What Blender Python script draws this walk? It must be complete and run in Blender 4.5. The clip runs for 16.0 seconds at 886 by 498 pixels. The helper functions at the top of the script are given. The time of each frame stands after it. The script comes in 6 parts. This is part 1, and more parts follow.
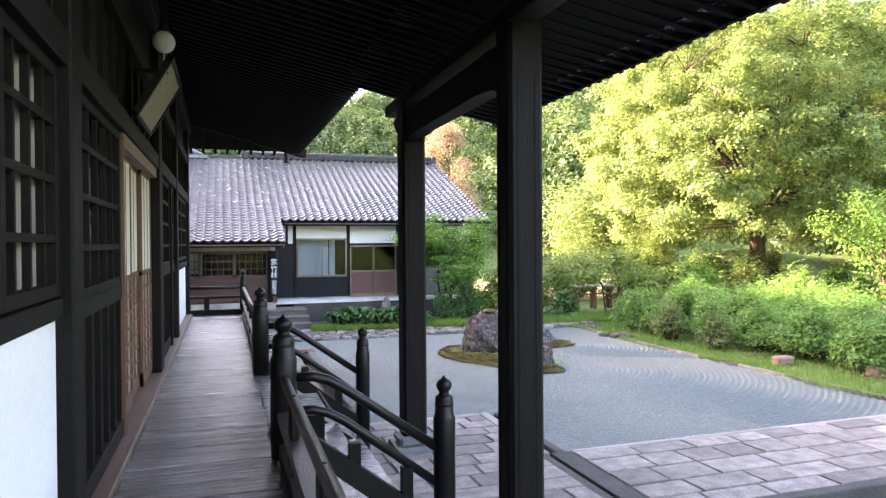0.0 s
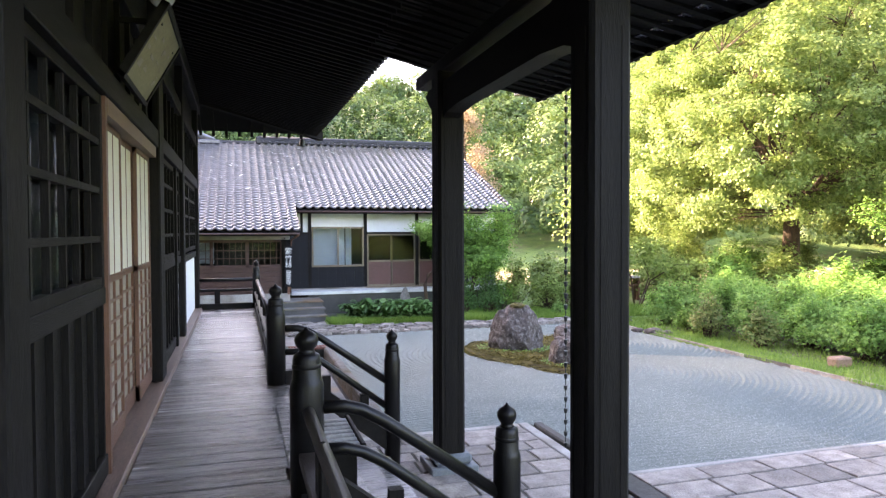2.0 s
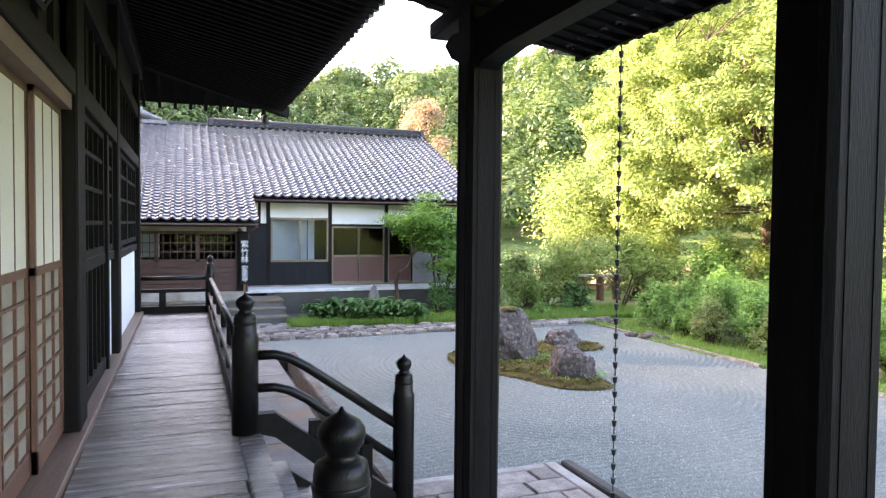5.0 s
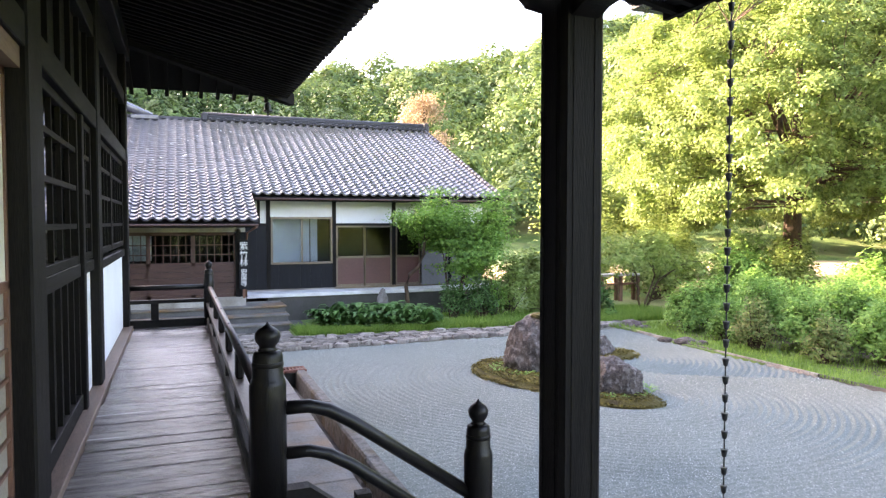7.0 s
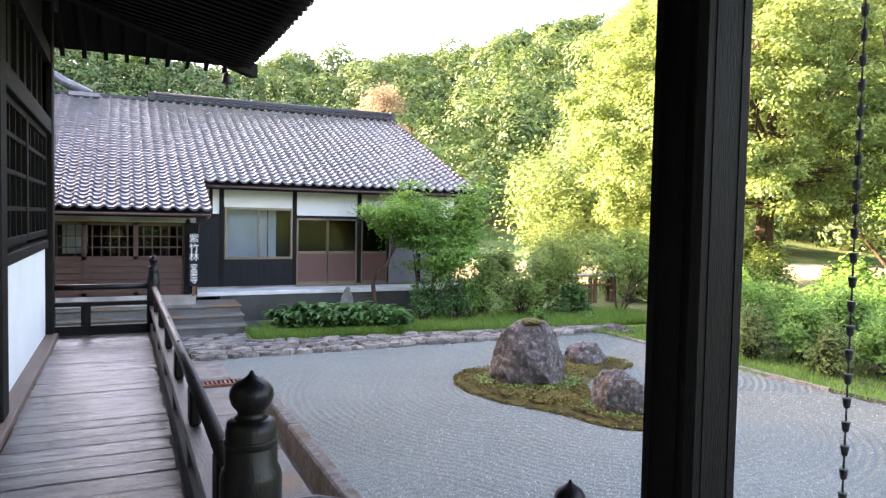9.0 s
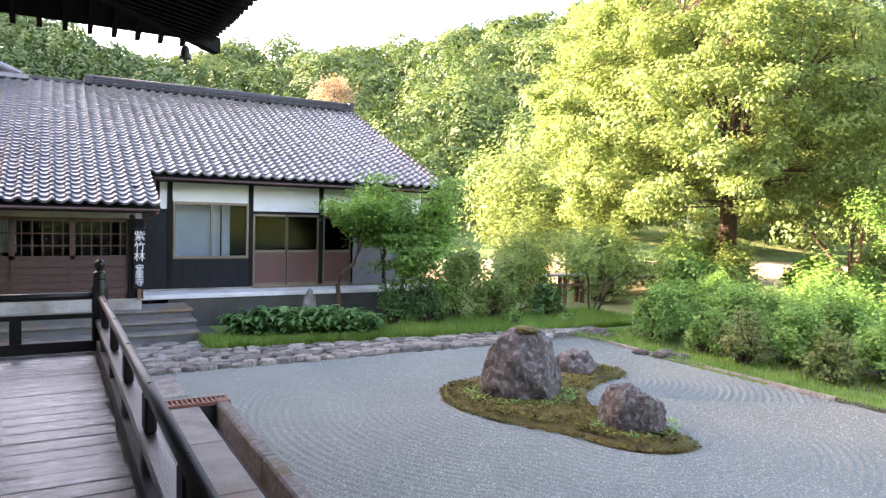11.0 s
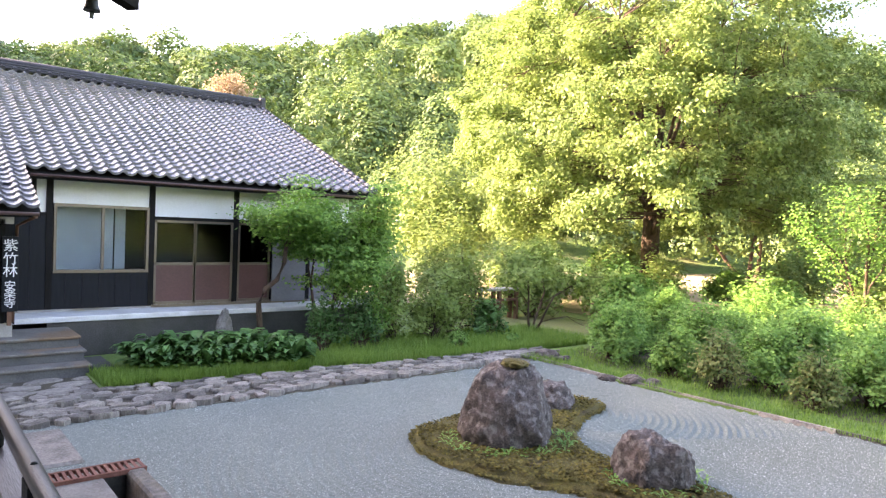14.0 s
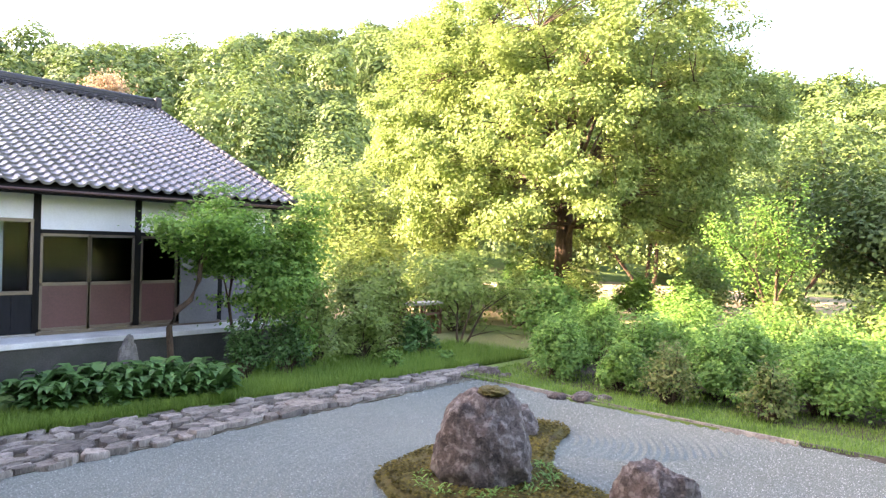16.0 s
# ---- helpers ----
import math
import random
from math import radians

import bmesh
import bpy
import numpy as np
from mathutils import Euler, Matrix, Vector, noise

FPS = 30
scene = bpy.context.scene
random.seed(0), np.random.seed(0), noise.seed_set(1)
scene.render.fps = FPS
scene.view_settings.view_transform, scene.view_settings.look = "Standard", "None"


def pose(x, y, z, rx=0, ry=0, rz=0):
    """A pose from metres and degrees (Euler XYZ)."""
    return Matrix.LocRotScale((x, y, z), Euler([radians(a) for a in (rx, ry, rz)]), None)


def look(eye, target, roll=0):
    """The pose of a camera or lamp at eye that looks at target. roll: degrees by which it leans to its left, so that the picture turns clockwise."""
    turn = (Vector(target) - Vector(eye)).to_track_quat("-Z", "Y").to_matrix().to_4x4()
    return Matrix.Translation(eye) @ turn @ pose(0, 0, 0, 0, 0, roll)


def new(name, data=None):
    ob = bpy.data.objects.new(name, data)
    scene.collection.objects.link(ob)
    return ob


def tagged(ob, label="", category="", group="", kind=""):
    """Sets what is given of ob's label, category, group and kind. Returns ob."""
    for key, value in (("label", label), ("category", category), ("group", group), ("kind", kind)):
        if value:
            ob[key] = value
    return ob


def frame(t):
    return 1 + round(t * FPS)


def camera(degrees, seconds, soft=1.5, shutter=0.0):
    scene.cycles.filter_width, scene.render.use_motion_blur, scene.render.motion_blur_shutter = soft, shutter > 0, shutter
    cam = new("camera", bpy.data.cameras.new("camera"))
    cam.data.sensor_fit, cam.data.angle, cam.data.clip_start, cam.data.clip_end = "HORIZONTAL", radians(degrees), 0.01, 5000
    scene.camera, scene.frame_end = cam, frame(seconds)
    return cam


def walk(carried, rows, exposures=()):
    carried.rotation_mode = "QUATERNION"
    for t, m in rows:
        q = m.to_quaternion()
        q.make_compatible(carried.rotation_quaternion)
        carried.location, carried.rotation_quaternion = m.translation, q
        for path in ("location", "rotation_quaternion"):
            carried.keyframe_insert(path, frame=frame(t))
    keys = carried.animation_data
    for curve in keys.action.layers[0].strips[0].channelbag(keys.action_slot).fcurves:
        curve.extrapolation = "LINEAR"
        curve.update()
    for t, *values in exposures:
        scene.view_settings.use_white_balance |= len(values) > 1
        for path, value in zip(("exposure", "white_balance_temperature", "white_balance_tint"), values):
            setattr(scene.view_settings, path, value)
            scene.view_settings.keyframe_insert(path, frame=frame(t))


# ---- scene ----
cam = camera(66.4, 16.0, soft=1.3)
PATH = [
    (0, (0.11, -1.3, 1.456), (0.725, 0.603, 1.436), -0.4),
    (0.5, (0.156, -1.036, 1.454), (0.725, 0.881, 1.427), 0.4),
    (1, (0.143, -0.797, 1.473), (0.681, 1.129, 1.432), 0.5),
    (1.5, (0.109, -0.521, 1.473), (0.67, 1.399, 1.424), 0.1),
    (2, (0.143, -0.228, 1.484), (0.723, 1.685, 1.429), -0.2),
    (2.5, (0.171, 0.086, 1.48), (0.747, 2.001, 1.428), 1.4),
    (3, (0.138, 0.41, 1.46), (0.744, 2.315, 1.41), 0.9),
    (5.5, (0.105, 2.03, 1.454), (0.822, 3.896, 1.38), 0.7),
    (6, (0.134, 2.396, 1.457), (0.823, 4.272, 1.379), 0.5),
    (6.5, (0.115, 2.738, 1.457), (0.8, 4.616, 1.379), 0.3),
    (7, (0.083, 3.071, 1.469), (0.81, 4.932, 1.39), -0.0),
    (7.5, (0.108, 3.442, 1.443), (0.875, 5.287, 1.361), -0.5),
    (8, (0.144, 3.788, 1.435), (0.928, 5.625, 1.341), -0.4),
    (8.5, (0.143, 4.13, 1.449), (0.954, 5.956, 1.349), -0.4),
    (8.7, (0.153, 4.281, 1.433), (0.98, 6.1, 1.338), 0.3),
    (10.8, (0.035, 5.586, 1.419), (1.013, 7.328, 1.324), 2.0),
    (11, (0.069, 5.729, 1.437), (1.068, 7.459, 1.34), 1.5),
    (11.5, (0.092, 6.072, 1.459), (1.127, 7.78, 1.369), 1.7),
    (12, (0.064, 6.401, 1.431), (1.137, 8.087, 1.349), 2.4),
    (12.5, (0.077, 6.726, 1.456), (1.215, 8.369, 1.376), 2.1),
    (13, (0.11, 7.106, 1.456), (1.288, 8.721, 1.383), 2.2),
    (13.5, (0.115, 7.424, 1.434), (1.302, 9.032, 1.364), 2.5),
    (14, (0.092, 7.77, 1.445), (1.356, 9.319, 1.382), 2.3),
    (14.5, (0.077, 8.096, 1.452), (1.431, 9.567, 1.389), 2.4),
    (15, (0.089, 8.417, 1.461), (1.495, 9.839, 1.428), 2.7),
    (15.5, (0.02, 8.759, 1.471), (1.46, 10.147, 1.448), 2.0),
    (16, (0.026, 9.089, 1.45), (1.526, 10.411, 1.429), 1.9),
]
walk(cam, [(t, look(eye, target, roll)) for t, eye, target, roll in PATH],
     [(0, 3.62, 7450, 30), (5.5, 3.64, 7500, 28), (11, 3.46, 7500, 28), (16, 3.41, 7500, 28)])

# ---- world, sun, exposure ----
SUN_DIR = Vector((-0.69, 0.67, 0.325)).normalized()   # towards the sun
world = bpy.data.worlds.new("world")
scene.world = world
world.use_nodes = True
wn = world.node_tree.nodes
sky = wn.new("ShaderNodeTexSky")
sky.sky_type = "NISHITA"
sky.sun_disc = False
sky.sun_elevation = math.asin(SUN_DIR.z)
sky.sun_rotation = math.atan2(SUN_DIR.x, SUN_DIR.y)
sky.air_density, sky.dust_density, sky.ozone_density = 1.0, 2.5, 1.0
world.node_tree.links.new(sky.outputs["Color"], wn["Background"].inputs["Color"])
wn["Background"].inputs["Strength"].default_value = 0.15
sun_lamp = bpy.data.lights.new("sun", "SUN")
sun_lamp.energy, sun_lamp.angle, sun_lamp.color = 5.0, radians(0.6), (1.0, 0.87, 0.66)
sun = new("sun", sun_lamp)
sun.matrix_world = look(SUN_DIR * 60, (0, 0, 0))


# ---- materials ----
def shader(name):
    m = bpy.data.materials.new(name)
    m.use_nodes = True
    return m, m.node_tree.nodes, m.node_tree.links, m.node_tree.nodes["Principled BSDF"]


def surface(name, a, b, rough=0.6, scale=8.0, fine=60.0, bump=0.1, stretch=(1, 1, 1), vary=0.0, metal=0.0, stain=0.0,
            stain_colour=(0.1, 0.1, 0.08), island=False, rough_vary=0.1, spec=0.5, stain_scale=1.3, bump_scale=None):
    """A matte or glossy surface of two colours mixed by noise at two scales, with fine relief."""
    m, n, l, p = shader(name)
    co = n.new("ShaderNodeTexCoord")
    mp = n.new("ShaderNodeMapping")
    mp.inputs["Scale"].default_value = stretch
    l.new(co.outputs["Object"], mp.inputs["Vector"])
    info = n.new("ShaderNodeObjectInfo")
    geo = n.new("ShaderNodeNewGeometry")
    chance = geo.outputs["Random Per Island"] if island else info.outputs["Random"]
    shift = n.new("ShaderNodeVectorMath")
    shift.operation = "ADD"
    far = n.new("ShaderNodeMath")
    far.operation = "MULTIPLY"
    far.inputs[1].default_value = 37.0
    l.new(chance, far.inputs[0])
    l.new(mp.outputs["Vector"], shift.inputs[0])
    l.new(far.outputs[0], shift.inputs[1])
    big = n.new("ShaderNodeTexNoise")
    big.inputs["Scale"].default_value, big.inputs["Detail"].default_value = scale, 6
    small = n.new("ShaderNodeTexNoise")
    small.inputs["Scale"].default_value, small.inputs["Detail"].default_value = fine, 4
    for t in (big, small):
        l.new(shift.outputs[0], t.inputs["Vector"])
    both = n.new("ShaderNodeMix")
    both.inputs[0].default_value = 0.45
    l.new(big.outputs["Fac"], both.inputs[2])
    l.new(small.outputs["Fac"], both.inputs[3])
    ramp = n.new("ShaderNodeValToRGB")
    ramp.color_ramp.elements[0].position, ramp.color_ramp.elements[1].position = 0.36, 0.64
    ramp.color_ramp.elements[0].color, ramp.color_ramp.elements[1].color = (*a, 1), (*b, 1)
    l.new(both.outputs[0], ramp.inputs["Fac"])
    colour = ramp.outputs["Color"]
    if vary:
        hsv = n.new("ShaderNodeHueSaturation")
        mr = n.new("ShaderNodeMapRange")
        mr.inputs["To Min"].default_value, mr.inputs["To Max"].default_value = 1 - vary, 1 + vary
        l.new(chance, mr.inputs["Value"])
        l.new(mr.outputs["Result"], hsv.inputs["Value"])
        l.new(colour, hsv.inputs["Color"])
        colour = hsv.outputs["Color"]
    if stain:
        st = n.new("ShaderNodeTexNoise")
        st.inputs["Scale"].default_value, st.inputs["Detail"].default_value = stain_scale, 8
        l.new(co.outputs["Object"], st.inputs["Vector"])
        sr = n.new("ShaderNodeValToRGB")
        sr.color_ramp.elements[0].position, sr.color_ramp.elements[1].position = 0.5, 0.66
        l.new(st.outputs["Fac"], sr.inputs["Fac"])
        amount = n.new("ShaderNodeMath")
        amount.operation = "MULTIPLY"
        amount.inputs[1].default_value = stain
        l.new(sr.outputs["Color"], amount.inputs[0])
        mx = n.new("ShaderNodeMix")
        mx.data_type = "RGBA"
        l.new(amount.outputs[0], mx.inputs[0])
        l.new(colour, mx.inputs[6])
        mx.inputs[7].default_value = (*stain_colour, 1)
        colour = mx.outputs[2]
    l.new(colour, p.inputs["Base Color"])
    rr = n.new("ShaderNodeMapRange")
    rr.inputs["To Min"].default_value, rr.inputs["To Max"].default_value = max(rough - rough_vary, 0.02), min(rough + rough_vary, 1)
    l.new(big.outputs["Fac"], rr.inputs["Value"])
    l.new(rr.outputs["Result"], p.inputs["Roughness"])
    p.inputs["Metallic"].default_value = metal
    p.inputs["Specular IOR Level"].default_value = spec
    if bump:
        bp = n.new("ShaderNodeBump")
        bp.inputs["Strength"].default_value, bp.inputs["Distance"].default_value = bump, 0.02
        l.new(small.outputs["Fac"] if bump_scale is None else both.outputs[0], bp.inputs["Height"])
        l.new(bp.outputs["Normal"], p.inputs["Normal"])
    return m


def leafy(name, a, b, glow=0.35, rough=0.5, patch_scale=0.6, patch_share=0.5):
    """Thin leaves that let some light through; each leaf has its own shade, within broader patches."""
    m, n, l, p = shader(name)
    geo = n.new("ShaderNodeNewGeometry")
    co = n.new("ShaderNodeTexCoord")
    nz = n.new("ShaderNodeTexNoise")
    nz.inputs["Scale"].default_value = patch_scale
    l.new(co.outputs["Object"], nz.inputs["Vector"])
    mixv = n.new("ShaderNodeMix")
    mixv.inputs[0].default_value = patch_share
    l.new(geo.outputs["Random Per Island"], mixv.inputs[2])
    l.new(nz.outputs["Fac"], mixv.inputs[3])
    ramp = n.new("ShaderNodeValToRGB")
    ramp.color_ramp.elements[0].position, ramp.color_ramp.elements[1].position = 0.2, 0.8
    ramp.color_ramp.elements[0].color, ramp.color_ramp.elements[1].color = (*a, 1), (*b, 1)
    l.new(mixv.outputs[0], ramp.inputs["Fac"])
    l.new(ramp.outputs["Color"], p.inputs["Base Color"])
    p.inputs["Roughness"].default_value = rough
    p.inputs["Specular IOR Level"].default_value = 0.3
    tr = n.new("ShaderNodeBsdfTranslucent")
    l.new(ramp.outputs["Color"], tr.inputs["Color"])
    mx = n.new("ShaderNodeMixShader")
    mx.inputs[0].default_value = glow
    l.new(p.outputs[0], mx.inputs[1])
    l.new(tr.outputs[0], mx.inputs[2])
    l.new(mx.outputs[0], n["Material Output"].inputs["Surface"])
    return m


def glassy(name, tint=(0.9, 0.95, 0.95)):
    m, n, l, p = shader(name)
    p.inputs["Base Color"].default_value = (*tint, 1)
    p.inputs["Roughness"].default_value = 0.02
    p.inputs["Transmission Weight"].default_value = 1.0
    p.inputs["IOR"].default_value = 1.22
    p.inputs["Specular IOR Level"].default_value = 0.3
    return m


DARK = surface("dark_stained_wood", (0.005, 0.0042, 0.004), (0.014, 0.012, 0.011), 0.6, 3, 30, 0.25, (6, 6, 0.6), spec=0.13)
DARKH = surface("dark_stained_beam", (0.005, 0.0042, 0.004), (0.014, 0.012, 0.011), 0.6, 3, 30, 0.25, (6, 0.6, 6), spec=0.15)
LACQUER = surface("black_lacquered_wood", (0.004, 0.0035, 0.0035), (0.009, 0.008, 0.008), 0.38, 4, 40, 0.12, (4, 4, 0.7), rough_vary=0.12, spec=0.3)
EAVEWOOD = surface("old_eave_wood", (0.005, 0.0042, 0.0036), (0.013, 0.011, 0.0095), 0.85, 3, 25, 0.2, spec=0.15)
PLANK = surface("weathered_veranda_plank", (0.078, 0.069, 0.067), (0.30, 0.27, 0.262), 0.22, 2.2, 16, 0.26, (0.6, 8, 8), vary=0.28, stain=0.35,
                stain_colour=(0.10, 0.085, 0.08), rough_vary=0.14, spec=0.9)
PLASTER = surface("white_plaster", (0.74, 0.74, 0.72), (0.84, 0.84, 0.83), 0.9, 1.5, 40, 0.05)
PAPER = surface("shoji_paper", (0.62, 0.58, 0.47), (0.72, 0.68, 0.56), 0.9, 1.2, 90, 0.04)
BROWN = surface("brown_wood", (0.10, 0.045, 0.028), (0.19, 0.09, 0.055), 0.55, 3, 30, 0.2, (6, 6, 0.7))
BROWNH = surface("brown_sill_wood", (0.12, 0.07, 0.05), (0.24, 0.15, 0.11), 0.55, 3, 30, 0.2, (6, 0.6, 6))
MAROON = surface("maroon_panel", (0.085, 0.032, 0.028), (0.125, 0.05, 0.043), 0.5, 1.5, 30, 0.06)
BLACKBOARD = surface("black_boards", (0.005, 0.0055, 0.008), (0.011, 0.012, 0.016), 0.55, 3, 40, 0.15, (6, 6, 0.6), spec=0.2)
SASH = surface("bronze_sash", (0.13, 0.10, 0.075), (0.19, 0.15, 0.11), 0.4, 3, 40, 0.05, metal=0.4)
TILE = surface("glazed_roof_tile", (0.042, 0.039, 0.046), (0.105, 0.097, 0.112), 0.25, 4, 30, 0.06, vary=0.3, island=True, rough_vary=0.07, spec=0.9)
RIDGETILE = surface("dark_ridge_tile", (0.022, 0.021, 0.024), (0.055, 0.052, 0.058), 0.5, 4, 30, 0.15, spec=0.4)
SLAB = surface("stained_slab", (0.10, 0.09, 0.078), (0.20, 0.185, 0.165), 0.85, 3.0, 45, 0.35, stain=0.75, stain_colour=(0.20, 0.115, 0.055), stain_scale=1.1)
BASESTONE = surface("blue_grey_base_stone", (0.10, 0.115, 0.125), (0.17, 0.19, 0.20), 0.6, 6, 50, 0.15)
CONCRETE = surface("old_concrete", (0.26, 0.245, 0.225), (0.42, 0.40, 0.37), 0.85, 2.5, 45, 0.2, stain=0.6, stain_colour=(0.15, 0.12, 0.09))
# step body darkened to carry the shade on the risers
STEPSTONE = surface("shaded_step_concrete", (0.075, 0.074, 0.074), (0.14, 0.138, 0.136), 0.85, 3, 45, 0.2, stain=0.5, stain_colour=(0.07, 0.068, 0.065))
KERB = surface("mossy_kerb", (0.06, 0.055, 0.048), (0.21, 0.195, 0.175), 0.9, 14, 90, 0.8, stain=0.7, stain_colour=(0.095, 0.062, 0.014), stain_scale=2.2)
DIM_PAPER = surface("beige_grey_paper", (0.22, 0.19, 0.15), (0.34, 0.30, 0.24), 0.7, 3, 60, 0.05)
DOORWOOD = surface("dark_red_brown_wood", (0.04, 0.017, 0.014), (0.085, 0.038, 0.03), 0.5, 3, 30, 0.2, (0.7, 6, 6))
RAILWOOD = surface("worn_rail_wood", (0.022, 0.015, 0.013), (0.055, 0.040, 0.035), 0.4, 3, 25, 0.2, (6, 0.6, 6))
EARTH = surface("dry_bare_earth", (0.26, 0.19, 0.11), (0.44, 0.34, 0.21), 0.95, 0.6, 25, 0.4, stain=0.7, stain_colour=(0.10, 0.14, 0.04), stain_scale=0.5)
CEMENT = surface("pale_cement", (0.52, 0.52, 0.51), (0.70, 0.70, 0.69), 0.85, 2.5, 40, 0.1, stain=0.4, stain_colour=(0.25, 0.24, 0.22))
GOLDLEAF = surface("pale_board", (0.20, 0.18, 0.11), (0.30, 0.27, 0.17), 0.8, 3, 40, 0.15)
GLOBE = surface("opal_glass", (0.72, 0.72, 0.66), (0.78, 0.78, 0.72), 0.25, 2, 30, 0.0)
TERRACOTTA = surface("reddish_stone", (0.20, 0.12, 0.085), (0.34, 0.22, 0.16), 0.9, 5, 40, 0.4)
CONCRETE_DARK = surface("dark_concrete", (0.035, 0.034, 0.03), (0.085, 0.08, 0.073), 0.85, 2.0, 40, 0.25, stain=0.7, stain_colour=(0.03, 0.035, 0.02))
PAVER = surface("granite_paver", (0.16, 0.135, 0.118), (0.35, 0.305, 0.27), 0.8, 7, 55, 0.8, vary=0.34, stain=0.45, stain_colour=(0.17, 0.15, 0.14), stain_scale=3)
JOINT = surface("paving_joint", (0.05, 0.047, 0.04), (0.10, 0.09, 0.075), 0.95, 8, 60, 0.3)
ROCK = surface("lichened_rock", (0.022, 0.016, 0.013), (0.118, 0.092, 0.080), 0.9, 6, 42, 1.0, stain=0.55, stain_colour=(0.27, 0.245, 0.225), stain_scale=14, bump_scale=1)
PALEROCK = surface("pale_standing_stone", (0.11, 0.10, 0.09), (0.24, 0.22, 0.20), 0.9, 5, 40, 0.8, stain=0.5, stain_colour=(0.08, 0.07, 0.06), stain_scale=6)
MOSS = surface("golden_moss", (0.045, 0.038, 0.010), (0.155, 0.125, 0.024), 0.95, 4, 70, 1.0, stain=0.8, stain_colour=(0.055, 0.033, 0.014), stain_scale=2.6)
COBBLE = surface("path_stone", (0.10, 0.085, 0.073), (0.29, 0.257, 0.222), 0.85, 4, 30, 0.7, vary=0.5)
SOIL = surface("garden_soil", (0.035, 0.03, 0.02), (0.09, 0.075, 0.045), 0.95, 3, 40, 0.6)
TURF = surface("mown_turf", (0.06, 0.115, 0.022), (0.15, 0.23, 0.05), 0.95, 1.2, 50, 0.8, stain=0.45, stain_colour=(0.26, 0.20, 0.11), stain_scale=0.22)
METAL = surface("dark_bronze", (0.03, 0.032, 0.03), (0.07, 0.075, 0.07), 0.5, 8, 60, 0.15, metal=0.7)
RUST = surface("rusty_iron", (0.13, 0.045, 0.03), (0.23, 0.10, 0.07), 0.8, 8, 60, 0.3, metal=0.3)
GLASS = glassy("window_glass")
BARK = surface("tree_bark", (0.035, 0.022, 0.014), (0.12, 0.075, 0.048), 0.95, 4, 25, 1.0, (3, 3, 0.6))
GREYSHEET = surface("grey_sheet", (0.13, 0.13, 0.135), (0.19, 0.19, 0.195), 0.7, 2, 40, 0.08)
CURTAIN = surface("pale_curtain", (0.26, 0.29, 0.325), (0.34, 0.375, 0.41), 0.9, 2, 40, 0.05)
# near-black colour stands in for the gloom of unlit rooms
INTERIOR = surface("interior_painted_dark", (0.008, 0.007, 0.006), (0.018, 0.015, 0.013), 0.9, 1, 20, 0.05)
ENAMEL = surface("white_lettering", (0.75, 0.75, 0.74), (0.82, 0.82, 0.81), 0.7, 5, 50, 0.03)
LEAF_BIG = leafy("sunlit_tree_leaf", (0.10, 0.17, 0.04), (0.32, 0.405, 0.13), 0.47, patch_scale=0.45)
LEAF_MAPLE = leafy("maple_leaf", (0.075, 0.19, 0.035), (0.24, 0.42, 0.09), 0.48)
LEAF_HEDGE = leafy("hedge_leaf", (0.085, 0.20, 0.042), (0.27, 0.45, 0.11), 0.45, patch_scale=1.6)
LEAF_DULL = leafy("dull_shrub_leaf", (0.13, 0.215, 0.05), (0.30, 0.39, 0.115), 0.55)
LEAF_HOSTA = leafy("broad_dark_leaf", (0.045, 0.115, 0.035), (0.12, 0.26, 0.075), 0.3, 0.4)
LEAF_WOOD = leafy("hill_leaf", (0.034, 0.074, 0.024), (0.175, 0.255, 0.068), 0.25, patch_scale=0.16, patch_share=0.62)
LEAF_CEDAR = leafy("cedar_needle", (0.025, 0.055, 0.018), (0.06, 0.11, 0.03), 0.15)
LEAF_RUSSET = leafy("russet_leaf", (0.30, 0.21, 0.13), (0.46, 0.35, 0.23), 0.4)
LEAF_TAN = leafy("reddish_young_leaf", (0.10, 0.18, 0.045), (0.27, 0.28, 0.10), 0.45)
LEAF_MOSS = leafy("moss_tuft", (0.045, 0.038, 0.008), (0.19, 0.15, 0.03), 0.15, 0.8)
BLADE = leafy("grass_blade", (0.09, 0.19, 0.03), (0.26, 0.40, 0.08), 0.45, patch_scale=1.5)


# ---- building helpers ----
def box(bm, x0, x1, y0, y1, z0, z1, bevel=0.0):
    vs = [bm.verts.new(c) for c in ((x0, y0, z0), (x1, y0, z0), (x1, y1, z0), (x0, y1, z0), (x0, y0, z1), (x1, y0, z1), (x1, y1, z1), (x0, y1, z1))]
    fs = [bm.faces.new([vs[i] for i in q]) for q in ((3, 2, 1, 0), (4, 5, 6, 7), (0, 1, 5, 4), (1, 2, 6, 5), (2, 3, 7, 6), (3, 0, 4, 7))]
    if bevel:
        es = list({e for f in fs for e in f.edges})
        bmesh.ops.bevel(bm, geom=es, offset=bevel, segments=1, affect="EDGES")
    return bm


def boxes(*specs, bevel=0.0):
    bm = bmesh.new()
    for s in specs:
        box(bm, *s, bevel=bevel)
    return bm


